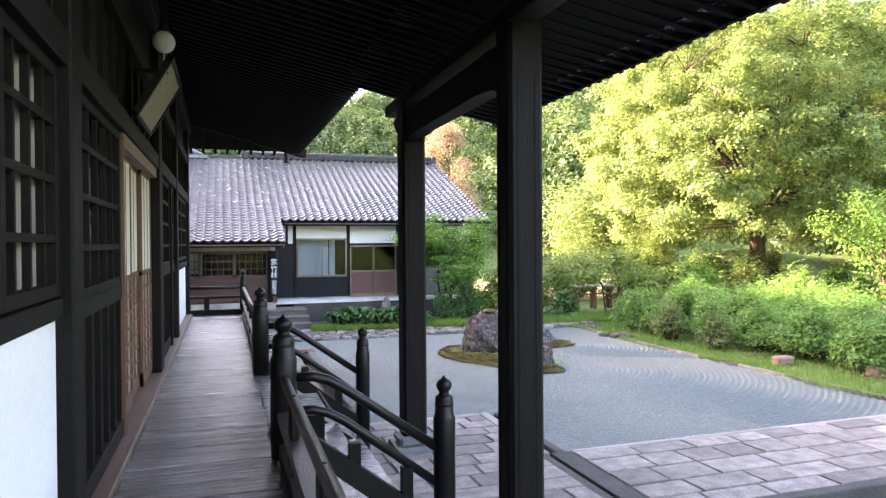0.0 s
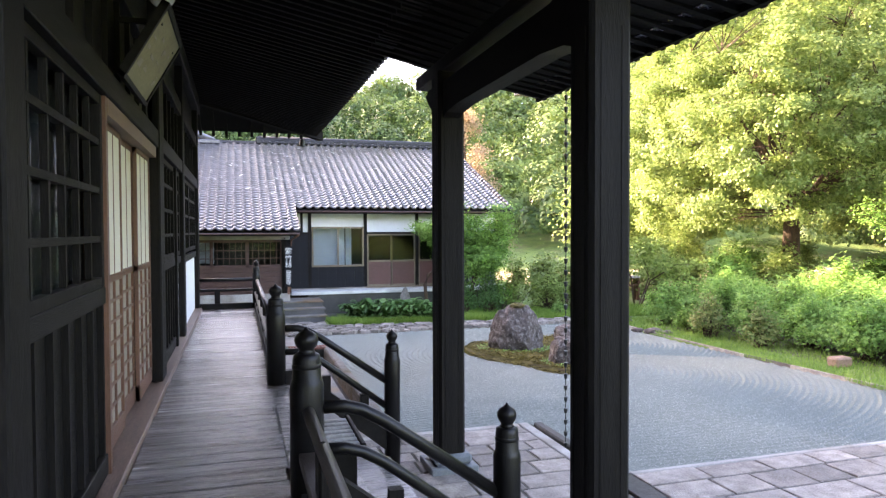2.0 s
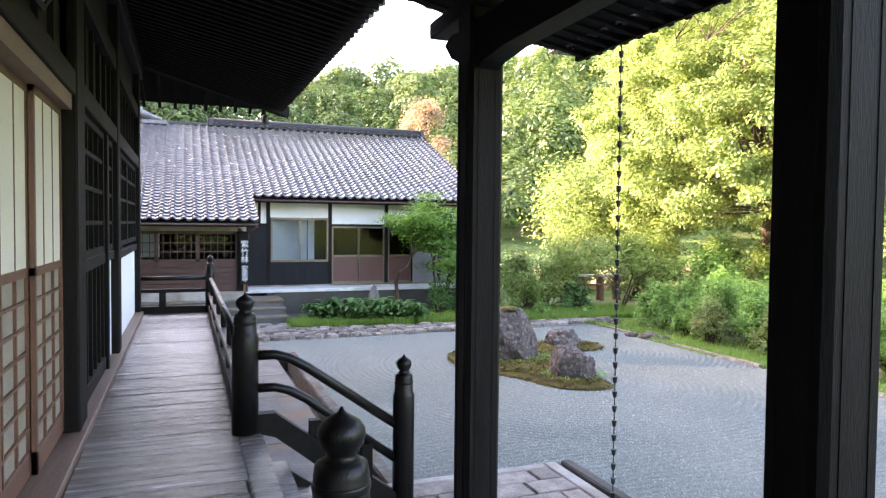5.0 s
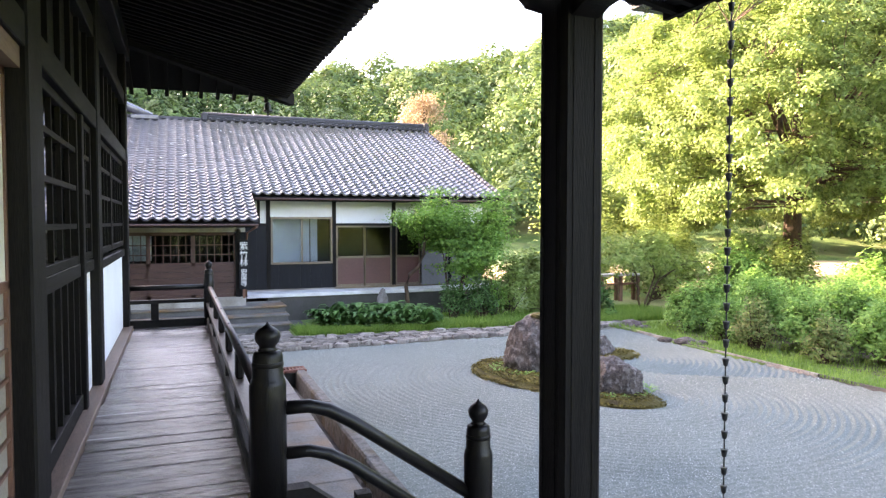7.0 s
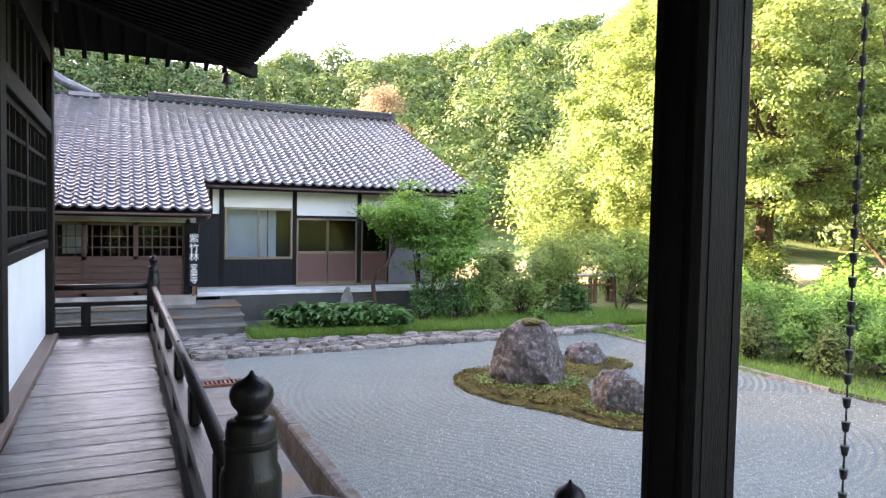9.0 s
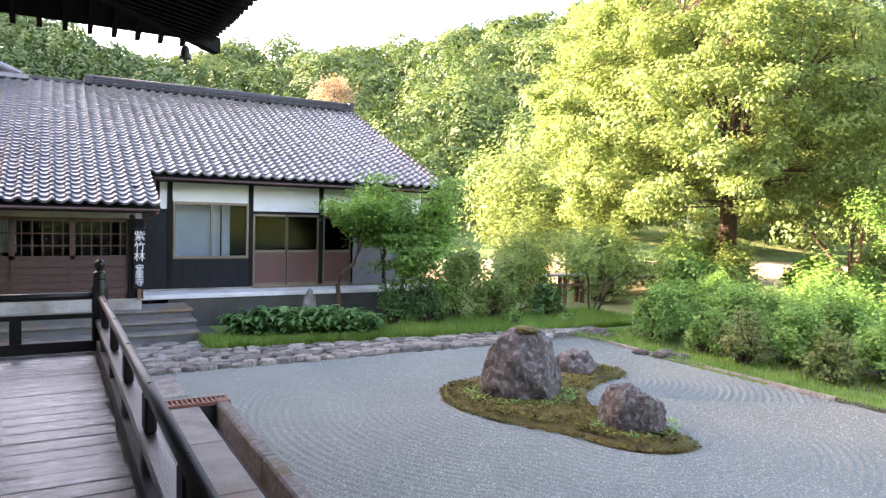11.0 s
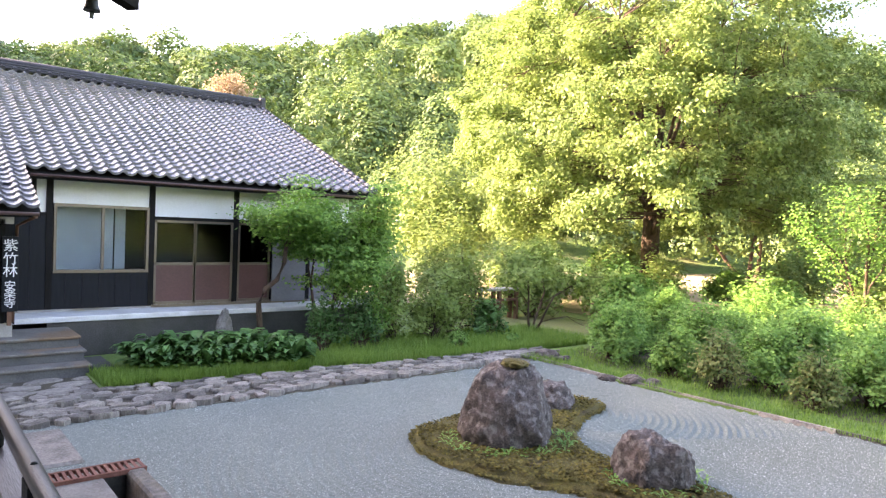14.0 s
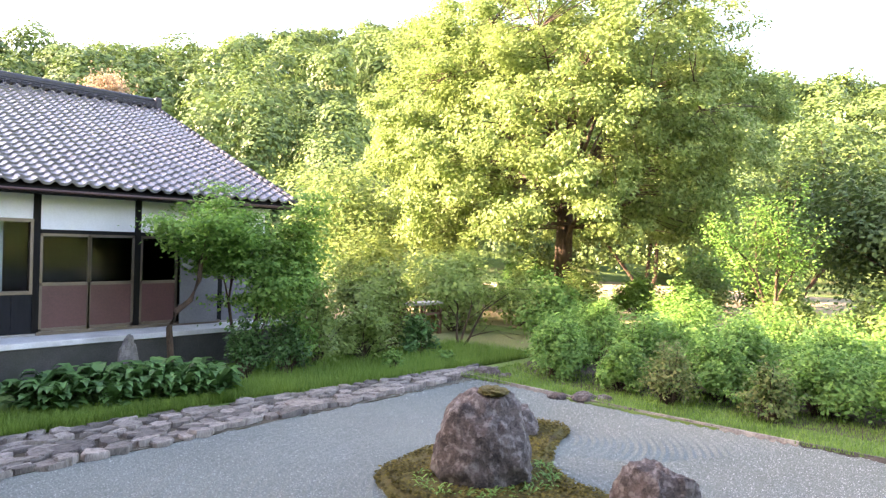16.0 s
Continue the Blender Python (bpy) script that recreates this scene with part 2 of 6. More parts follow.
def lathe(bm, profile, seg=20, at=(0, 0, 0)):
    """A turned solid about z: profile of (radius, height)."""
    rings = []
    for r, z in profile:
        rings.append([bm.verts.new((at[0] + r * math.cos(2 * math.pi * i / seg), at[1] + r * math.sin(2 * math.pi * i / seg), at[2] + z)) for i in range(seg)])
    for a, b in zip(rings, rings[1:]):
        for i in range(seg):
            f = bm.faces.new((a[i], a[(i + 1) % seg], b[(i + 1) % seg], b[i]))
            f.smooth = True
    bm.faces.new(rings[0][::-1])
    bm.faces.new(rings[-1])
    return bm


def tube(bm, pts, radii, seg=10, cap=True):
    """A round rod through the points."""
    rings = []
    pts = [Vector(p) for p in pts]
    for i, p in enumerate(pts):
        d = (pts[min(i + 1, len(pts) - 1)] - pts[max(i - 1, 0)]).normalized()
        side = d.cross(Vector((0, 0, 1)) if abs(d.z) < 0.95 else Vector((1, 0, 0))).normalized()
        up = side.cross(d)
        r = radii[i] if isinstance(radii, (list, tuple)) else radii
        rings.append([bm.verts.new(p + r * (math.cos(2 * math.pi * k / seg) * side + math.sin(2 * math.pi * k / seg) * up)) for k in range(seg)])
    for a, b in zip(rings, rings[1:]):
        for k in range(seg):
            f = bm.faces.new((a[k], a[(k + 1) % seg], b[(k + 1) % seg], b[k]))
            f.smooth = True
    if cap:
        bm.faces.new(rings[0][::-1])
        bm.faces.new(rings[-1])
    return bm


def prism(bm, poly, axis, a, b):
    """A polygon of two coordinates swept along an axis from a to b."""
    def at(p, t):
        return {"x": (t, p[0], p[1]), "y": (p[0], t, p[1]), "z": (p[0], p[1], t)}[axis]
    lo = [bm.verts.new(at(p, a)) for p in poly]
    hi = [bm.verts.new(at(p, b)) for p in poly]
    k = len(poly)
    bm.faces.new(lo[::-1])
    bm.faces.new(hi)
    for i in range(k):
        bm.faces.new((lo[i], lo[(i + 1) % k], hi[(i + 1) % k], hi[i]))
    bmesh.ops.recalc_face_normals(bm, faces=bm.faces[:])
    return bm


def under(ob, parent):
    ob.parent = parent
    if parent.parent is None:
        ob.matrix_parent_inverse = parent.matrix_basis.inverted()


def part(name, bm, material, parent=None, label="", smooth=False):
    me = bpy.data.meshes.new(name)
    bmesh.ops.recalc_face_normals(bm, faces=bm.faces[:])
    if smooth:
        for f in bm.faces:
            f.smooth = True
    bm.to_mesh(me)
    bm.free()
    me.materials.append(material)
    ob = new(name, me)
    if parent is not None:
        under(ob, parent)
    if label:
        tagged(ob, label)
    return ob


def thing(name, label, category, group="", kind="", at=(0, 0, 0)):
    e = new(name)
    e.location = at
    e.empty_display_size = 0.1
    return tagged(e, label, category, group, kind)


def raw(name, verts, faces, material, parent=None, label="", smooth=False):
    me = bpy.data.meshes.new(name)
    me.from_pydata(verts, [], faces)
    if smooth:
        me.polygons.foreach_set("use_smooth", [True] * len(me.polygons))
    me.materials.append(material)
    me.update()
    ob = new(name, me)
    if parent is not None:
        under(ob, parent)
    if label:
        tagged(ob, label)
    return ob


def leaf_mesh(name, centres, size, rng, up=0.5, long=1.6, spread=0.35, outward=None):
    """Many small pointed leaves: one four-cornered blade at each centre."""
    n = len(centres)
    c = np.asarray(centres, dtype=np.float64)
    nrm = rng.normal(size=(n, 3))
    nrm /= np.linalg.norm(nrm, axis=1)[:, None]
    nrm[:, 2] = np.abs(nrm[:, 2])
    nrm += np.array((0, 0, up))
    if outward is not None:
        nrm += outward
    nrm /= np.linalg.norm(nrm, axis=1)[:, None] + 1e-9
    u = np.cross(nrm, rng.normal(size=(n, 3)))
    u /= np.linalg.norm(u, axis=1)[:, None] + 1e-9
    v = np.cross(nrm, u)
    s = (np.asarray(size) * (1 + spread * rng.uniform(-1, 1, n)))[:, None]
    pts = np.stack([c - u * s * long * 0.5, c + v * s * 0.5 + nrm * s * 0.12, c + u * s * long * 0.5, c - v * s * 0.5 + nrm * s * 0.12], axis=1).reshape(-1, 3)
    me = bpy.data.meshes.new(name)
    me.vertices.add(4 * n)
    me.vertices.foreach_set("co", pts.ravel())
    me.loops.add(4 * n)
    me.loops.foreach_set("vertex_index", np.arange(4 * n, dtype=np.int32))
    me.polygons.add(n)
    me.polygons.foreach_set("loop_start", np.arange(0, 4 * n, 4, dtype=np.int32))
    me.polygons.foreach_set("loop_total", np.full(n, 4, dtype=np.int32))
    me.update(calc_edges=True)
    return me


def leaves(name, centres, size, rng, material, parent=None, **kw):
    me = leaf_mesh(name, centres, size, rng, **kw)
    me.materials.append(material)
    ob = new(name, me)
    if parent is not None:
        under(ob, parent)
    return ob


# ---- ground and hills ----
SKYLINE = ((-180, 9), (-90, 10), (-40, 14), (-5, 14), (1, 13.2), (5, 11.3), (11, 11.8), (16, 13.2), (27, 14.4), (35, 16), (45, 17.2), (56, 16.6),
           (70, 13.5), (80, 12.3), (95, 12.3), (120, 10), (180, 9))
HUB = (0.0, 8.0)
CREST = 135.0


def skyline(az):
    for (a, e), (b, f) in zip(SKYLINE, SKYLINE[1:]):
        if a <= az <= b:
            t = (az - a) / (b - a)
            t = t * t * (3 - 2 * t)
            return e + (f - e) * t
    return 9


def terrain(x, y):
    dx, dy = x - HUB[0], y - HUB[1]
    r = math.hypot(dx, dy)
    az = math.degrees(math.atan2(dx, dy))
    foot = 46 + 22 * max(0, min(1, (az - 50) / 30)) * max(0, min(1, (130 - az) / 20))
    crest_z = math.tan(math.radians(skyline(az))) * CREST - 5.8
    if r <= foot:
        return -1.26 - 0.45 * max(0, min(1, (13 - r) / 3))
    if r <= CREST:
        t = (r - foot) / (CREST - foot)
        rise = 0.35 * t + 0.65 * t * t * (3 - 2 * t)
    else:
        t = min(1, (r - CREST) / 400)
        rise = 1 - 0.95 * t * t * (3 - 2 * t)
    wob = 2.0 * noise.noise(Vector((x * 0.03, y * 0.03, 0))) * min(1, max(0, (r - foot) / 25))
    return -1.26 + (crest_z + 1.26) * rise + wob


radii = [0.5, 3, 6, 10, 15, 20, 26, 32, 38, 44, 50, 56, 62, 68, 75, 82, 90, 98, 106, 114, 122, 130, 138, 150, 170, 200, 250, 330, 450, 700, 1500, 3000]
STEPS = 120
gv, gf = [], []
for r in radii:
    for k in range(STEPS):
        a = 2 * math.pi * k / STEPS
        x, y = HUB[0] + r * math.sin(a), HUB[1] + r * math.cos(a)
        gv.append((x, y, terrain(x, y)))
for i in range(len(radii) - 1):
    for k in range(STEPS):
        gf.append((i * STEPS + k, (i + 1) * STEPS + k, (i + 1) * STEPS + (k + 1) % STEPS, i * STEPS + (k + 1) % STEPS))
gf.append(tuple(range(STEPS)))
ground = raw("ground", gv, gf, TURF, smooth=True)
tagged(ground, "grassy earth that rises into wooded hills", "ground", kind="structure")

# raked gravel court, with furrows that ripple round the stones
GRAVEL_Z = -1.20
def gravel_material():
    m, n, l, p = shader("raked_gravel")
    co = n.new("ShaderNodeTexCoord")
    a = n.new("ShaderNodeTexNoise")
    a.inputs["Scale"].default_value, a.inputs["Detail"].default_value = 90, 3
    b = n.new("ShaderNodeTexVoronoi")
    b.inputs["Scale"].default_value = 110
    c = n.new("ShaderNodeTexNoise")
    c.inputs["Scale"].default_value, c.inputs["Detail"].default_value = 0.8, 6
    for t in (a, b, c):
        l.new(co.outputs["Object"], t.inputs["Vector"])
    ramp = n.new("ShaderNodeValToRGB")
    ramp.color_ramp.elements[0].position, ramp.color_ramp.elements[1].position = 0.32, 0.70
    ramp.color_ramp.elements[0].color, ramp.color_ramp.elements[1].color = (0.060, 0.075, 0.066, 1), (0.238, 0.272, 0.243, 1)
    coarse = n.new("ShaderNodeTexNoise")
    coarse.inputs["Scale"].default_value, coarse.inputs["Detail"].default_value = 42, 5
    l.new(co.outputs["Object"], coarse.inputs["Vector"])
    grain = n.new("ShaderNodeMix")
    grain.inputs[0].default_value = 0.35
    l.new(a.outputs["Fac"], grain.inputs[2])
    l.new(coarse.outputs["Fac"], grain.inputs[3])
    l.new(grain.outputs[0], ramp.inputs["Fac"])
    mx = n.new("ShaderNodeMix")
    mx.data_type, mx.blend_type = "RGBA", "MULTIPLY"
    mx.inputs[0].default_value = 0.5
    rc = n.new("ShaderNodeValToRGB")
    rc.color_ramp.elements[0].position, rc.color_ramp.elements[1].position = 0.3, 0.7
    rc.color_ramp.elements[0].color, rc.color_ramp.elements[1].color = (0.7, 0.7, 0.7, 1), (1, 1, 1, 1)
    l.new(c.outputs["Fac"], rc.inputs["Fac"])
    l.new(ramp.outputs["Color"], mx.inputs[6])
    l.new(rc.outputs["Color"], mx.inputs[7])
    sp = n.new("ShaderNodeValToRGB")
    sp.color_ramp.elements[0].position, sp.color_ramp.elements[1].position = 0.91, 0.97
    cell = n.new("ShaderNodeSeparateColor")
    l.new(b.outputs["Color"], cell.inputs[0])
    l.new(cell.outputs[0], sp.inputs["Fac"])
    fl = n.new("ShaderNodeMix")
    fl.data_type = "RGBA"
    l.new(sp.outputs["Color"], fl.inputs[0])
    l.new(mx.outputs[2], fl.inputs[6])
    fl.inputs[7].default_value = (0.40, 0.43, 0.41, 1)
    l.new(fl.outputs[2], p.inputs["Base Color"])
    p.inputs["Roughness"].default_value = 0.9
    bp = n.new("ShaderNodeBump")
    bp.inputs["Strength"].default_value, bp.inputs["Distance"].default_value = 0.6, 0.012
    l.new(b.outputs["Distance"], bp.inputs["Height"])
    l.new(bp.outputs["Normal"], p.inputs["Normal"])
    return m


GRAVEL = gravel_material()
ISLES = ((5.95, 13.4, 1.25), (6.45, 11.75, 0.75), (7.9, 14.4, 0.75))


def gravel_height(x, y):
    """Furrows: rings near the stones, straight across the court elsewhere, both raked about 11 cm apart."""
    d = min(math.hypot(x - a, y - b) - r for a, b, r in ISLES)
    bend = 0.12 * math.sin(x * 0.9) + 0.05 * math.sin(x * 2.3 + y)
    wave_ring = 1 - 2 * abs(math.sin(math.pi * d / 0.112)) ** 0.8
    wave_line = 1 - 2 * abs(math.sin(math.pi * (y + bend) / 0.112)) ** 0.8
    reach = 3.1 + 2.6 * max(0, min(1, (x - 6.6) / 1.4))
    near = max(0, min(1, (reach - d) / 0.45))
    strength = 0.40 + 0.55 * noise.noise(Vector((x * 0.35, y * 0.35, 3))) + 0.4 * max(0, min(1, (x - 6.5) / 1.6))
    return GRAVEL_Z + 0.024 * max(0.36, min(0.9, strength)) * (near * wave_ring + (1 - near) * 0.6 * wave_line)


GX0, GX1, GY0, GY1, STEP = 2.14, 10.44, 5.82, 17.45, 0.024
gx = np.arange(GX0, GX1 + STEP, STEP)
gy = np.arange(GY0, GY1 + STEP, STEP)
GV = [(x, y, gravel_height(x, y)) for x in gx.tolist() for y in gy.tolist()]
NY = len(gy)
GF = [(i * NY + j, (i + 1) * NY + j, (i + 1) * NY + j + 1, i * NY + j + 1) for i in range(len(gx) - 1) for j in range(NY - 1)]
gravel = raw("gravel_court", GV, GF, GRAVEL, smooth=True)
tagged(gravel, "grey gravel court raked into ripples round the stones", "gravel", kind="structure")
south = part("gravel_court", boxes((2.1, 30, -14, 3.86, -1.3, GRAVEL_Z)), GRAVEL)
tagged(south, "grey gravel beside the stone approach", "gravel", kind="structure")

side = part("gravel_court", boxes((0.45, 2.139, 15.21, 17.40, -1.3, GRAVEL_Z)), GRAVEL)
tagged(side, "grey gravel at the head of the trough", "gravel", kind="structure")

sub = part("subsoil", boxes((-3.2, 2.09, -14, 1.99, -1.9, -1.255), (-3.2, 0.49, 7.79, 18.2, -1.9, -1.255), (-14, -3.21, -6, 22, -1.9, -1.25)), SOIL)
tagged(sub, "bare earth under and beside the veranda", "ground", kind="structure")

# turf borders
def patch(name, poly, z, material, label, category, bumpy=0.03, cell=0.3):
    xs, ys = [p[0] for p in poly], [p[1] for p in poly]
    bm = bmesh.new()
    vs = [bm.verts.new((p[0], p[1], z)) for p in poly]
    f = bm.faces.new(vs)
    ext = bmesh.ops.extrude_face_region(bm, geom=[f])
    bmesh.ops.translate(bm, verts=[v for v in ext["geom"] if isinstance(v, bmesh.types.BMVert)], vec=(0, 0, -0.14))
    ob = part(name, bm, material)
    return tagged(ob, label, category, kind="structure")


patch("lawn", ((10.42, 4.0), (60, 4.0), (60, 17.9), (11.0, 17.9), (10.75, 17.0), (10.2, 15.0), (10.28, 12.5), (10.45, 9.5), (10.5, 6.0)), -1.17, TURF,
      "rough turf border beside the gravel court", "lawn")
patch("lawn_strip", ((2.55, 18.75), (5.7, 18.42), (8.6, 18.3), (11.3, 18.1), (14, 17.92), (60, 17.92), (60, 60), (9.6, 60), (9.6, 21.4), (2.62, 21.4)), -1.165, TURF,
      "strip of turf behind the flat stones", "lawn")

patch("bare_ground", ((17.4, 5.0), (45, 5.0), (48, 40), (13.5, 40), (13.5, 26.5), (17.0, 24.5), (18.0, 18.0)), -1.155, EARTH,
      "dry sunlit earth beyond the hedge", "ground")

# ---- the hall beside the veranda ----
X = -0.60          # face of the hall's wall
hall = thing("wall_hall", "dark timber and plaster wall of the temple hall", "wall", kind="structure")
WY0, WY1 = -6.0, 13.42
# solid near-black core in place of a shaded room behind the lattices
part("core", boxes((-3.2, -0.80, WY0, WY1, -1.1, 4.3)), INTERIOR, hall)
part("base", boxes((-3.2, -0.62, WY0, WY1 - 0.02, -1.26, -0.30)), DARKH, hall)
part("sill", boxes((X - 0.15, -0.515, WY0, WY1, -0.28, 0.045), bevel=0.006), BROWNH, hall, "worn brown sill")
part("lintel", boxes((X - 0.14, X + 0.035, WY0, WY1, 2.28, 2.44), bevel=0.006), DARKH, hall)
part("upper_beam", boxes((X - 0.14, X + 0.03, WY0, WY1, 3.05, 3.22), bevel=0.006), DARKH, hall)
part("wall_plate", boxes((X - 0.14, X + 0.08, WY0, WY1 + 0.2, 3.72, 3.98), bevel=0.01), DARKH, hall)
part("transom_board", boxes((X - 0.13, X - 0.05, WY0, WY1, 2.44, 3.05)), DARKH, hall)
part("frieze_board", boxes((X - 0.13, X - 0.05, WY0, WY1, 3.22, 3.72)), DARKH, hall)
for y in np.arange(-5.7, 13.2, 0.46).tolist():
    part("transom_batten", boxes((X - 0.05, X - 0.015, y, y + 0.04, 2.44, 3.05)), DARK, hall)
for y0, y1 in ((-5.2, -4.98), (-2.3, -2.08), (0.25, 0.47), (2.22, 2.46), (6.72, 7.08), (9.62, 9.88), (13.16, 13.42)):
    part("post", boxes((X - 0.2, X + 0.045, y0, y1, 0.04, 3.9), bevel=0.012), DARK, hall)


def lattice(y0, y1, z0, z1, cols, rows, paper=None, x=X - 0.03):
    """A lattice window: frame, thin bars and what is behind it."""
    bm = boxes((x - 0.035, x + 0.02, y0, y0 + 0.06, z0, z1), (x - 0.035, x + 0.02, y1 - 0.06, y1, z0, z1),
               (x - 0.035, x + 0.018, y0, y1, z0, z0 + 0.06), (x - 0.035, x + 0.018, y0, y1, z1 - 0.06, z1), bevel=0.004)
    part("lattice_frame", bm, DARK, hall)
    for i in range(1, cols):
        y = y0 + (y1 - y0) * i / cols
        part("lattice_bar", boxes((x - 0.026, x + 0.006, y - 0.013, y + 0.013, z0 + 0.05, z1 - 0.05)), DARK, hall)
    for i in range(1, rows):
        z = z0 + (z1 - z0) * i / rows
        part("lattice_rail", boxes((x - 0.03, x + 0.012, y0 + 0.05, y1 - 0.05, z - 0.018, z + 0.018)), DARK, hall)
    part("lattice_backing", boxes((x - 0.075, x - 0.062, y0, y1, z0, z1)), paper or GLASS, hall)


def battened(y0, y1, z0, z1, n, x=X - 0.03):
    part("panel_board", boxes((x - 0.05, x - 0.02, y0, y1, z0, z1)), DARK, hall)
    part("panel_frame", boxes((x - 0.03, x + 0.025, y0, y1, z1 - 0.10, z1), (x - 0.03, x + 0.025, y0, y1, z0, z0 + 0.12), bevel=0.005), DARKH, hall)
    for i in range(n + 1):
        y = y0 + (y1 - y0 - 0.035) * i / n
        part("panel_batten", boxes((x - 0.02, x + 0.012, y, y + 0.035, z0 + 0.12, z1 - 0.10)), DARK, hall)


def plaster_panel(y0, y1, z0, z1, x=X - 0.03):
    part("plaster_panel", boxes((x - 0.05, x - 0.005, y0, y1, z0, z1)), PLASTER, hall, "white plaster panel")
    part("panel_rail", boxes((x - 0.05, x + 0.03, y0, y1, z1, z1 + 0.09), bevel=0.005), DARKH, hall)


for y0, y1 in ((-4.98, -2.3), (-2.08, 0.25), (0.47, 2.22)):
    plaster_panel(y0, y1, 0.045, 1.12)
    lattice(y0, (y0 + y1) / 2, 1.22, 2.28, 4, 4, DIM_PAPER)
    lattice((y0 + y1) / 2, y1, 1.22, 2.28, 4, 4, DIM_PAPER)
lattice(2.46, 4.16, 1.16, 2.28, 6, 4)
battened(2.46, 4.16, 0.05, 1.16, 6)
# shoji with a darker lower grid
part("jamb", boxes((X - 0.12, X + 0.01, 4.16, 4.22, 0.04, 2.28)), BROWN, hall)
part("header_board", boxes((X - 0.16, X + 0.012, 4.22, 6.72, 2.18, 2.28)), BROWNH, hall, "bare brown header board")


def shoji(y0, y1, x):
    s = part("shoji", boxes((x - 0.03, x, y0, y0 + 0.035, 0.07, 2.19), (x - 0.03, x, y1 - 0.035, y1, 0.07, 2.19),
                            (x - 0.03, x, y0, y1, 0.07, 0.20), (x - 0.03, x, y0, y1, 2.14, 2.19), (x - 0.03, x, y0, y1, 1.15, 1.20), bevel=0.003), BROWN, hall, "brown framed paper sliding screen")
    part("paper", boxes((x - 0.022, x - 0.010, y0 + 0.03, y1 - 0.03, 1.19, 2.15)), PAPER, s)
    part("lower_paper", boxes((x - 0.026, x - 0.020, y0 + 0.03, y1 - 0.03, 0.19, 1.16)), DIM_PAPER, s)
    for i in range(1, 3):
        y = y0 + (y1 - y0) * i / 3
        part("muntin", boxes((x - 0.02, x - 0.004, y - 0.009, y + 0.009, 0.19, 1.16)), BROWN, s)
    for i in range(1, 7):
        z = 0.19 + 0.97 * i / 7
        part("muntin", boxes((x - 0.019, x - 0.005, y0 + 0.03, y1 - 0.03, z - 0.009, z + 0.009)), BROWN, s)
    for i in range(1, 3):
        y = y0 + (y1 - y0) * i / 3
        part("paper_seam", boxes((x - 0.012, x - 0.006, y - 0.006, y + 0.006, 1.20, 2.14)), BROWN, s)


shoji(4.23, 5.10, X - 0.05)
shoji(5.02, 5.90, X - 0.085)
shoji(5.86, 6.72, X - 0.05)
lattice(7.08, 8.80, 1.16, 2.28, 5, 4)
battened(7.08, 8.80, 0.05, 1.16, 6)
part("stile", boxes((X - 0.10, X + 0.02, 8.80, 8.92, 0.04, 2.28), bevel=0.006), DARK, hall)
plaster_panel(8.92, 9.62, 0.045, 1.06)
lattice(8.92, 9.62, 1.16, 2.28, 3, 4)
plaster_panel(9.88, 13.16, 0.045, 1.02)
lattice(9.88, 11.5, 1.16, 2.28, 5, 4)
lattice(11.5, 13.16, 1.16, 2.28, 5, 4)

# veranda floor: planks laid across, each its own piece
veranda = thing("veranda", "weathered grey plank veranda along the hall", "veranda", kind="structure")
part("edge_beam", boxes((0.30, 0.46, -6, 13.42, -0.24, -0.045), bevel=0.008), DARKH, veranda)
part("joist", boxes((-0.58, 0.44, -6, 13.40, -0.13, -0.046)), DARKH, veranda)
rng = random.Random(4)
for k in range(13):
    y = -5.2 + 1.55 * k
    if 3.5 < y < 6.4:
        continue
    part("stilt", boxes((0.30, 0.44, y - 0.07, y + 0.07, -1.24, -0.24)), DARK, veranda)

# ---- eaves of the hall ----
eaves = thing("eaves", "dark timber eaves of the hall with rafters", "roof", kind="structure")
EX, EZ, TOPZ = 1.78, 3.52, 4.02        # outer edge, its height, height at the wall
ENDY = 15.0


def eave_z(x, y):
    """Underside of the eaves: it falls outwards, and lifts a little to the corner."""
    over = max((x + 0.6) / (EX + 0.6), (y - 13.3) / (ENDY - 13.3), 0)
    lift = 0.10 * max(0, (y - 9.5) / 5.5) ** 2 * min(1, max(0, over))
    return TOPZ + (EZ - TOPZ) * over + lift * 0.6


ev, ef = [], []
xs = [-14, -8, -4, -2, -0.6, 0.0, 0.6, 1.2, EX]
ys = [-10, -6, -3, 0, 2, 4, 6, 8, 10, 12, 13.3, 13.9, 14.4, ENDY]
for lift in (0.03, 0.16):
    for x in xs:
        for y in ys:
            ev.append((x, y, eave_z(x, y) + lift))
NX, NYE = len(xs), len(ys)
for layer in range(2):
    for i in range(NX - 1):
        for j in range(NYE - 1):
            o = layer * NX * NYE
            ef.append((o + i * NYE + j, o + (i + 1) * NYE + j, o + (i + 1) * NYE + j + 1, o + i * NYE + j + 1))
for j in range(NYE - 1):
    a = (NX - 1) * NYE + j
    ef.append((a, a + 1, NX * NYE + a + 1, NX * NYE + a))
for i in range(NX - 1):
    a = i * NYE + NYE - 1
    ef.append((a, a + NYE, NX * NYE + a + NYE, NX * NYE + a))
raw("soffit", ev, ef, EAVEWOOD, eaves)


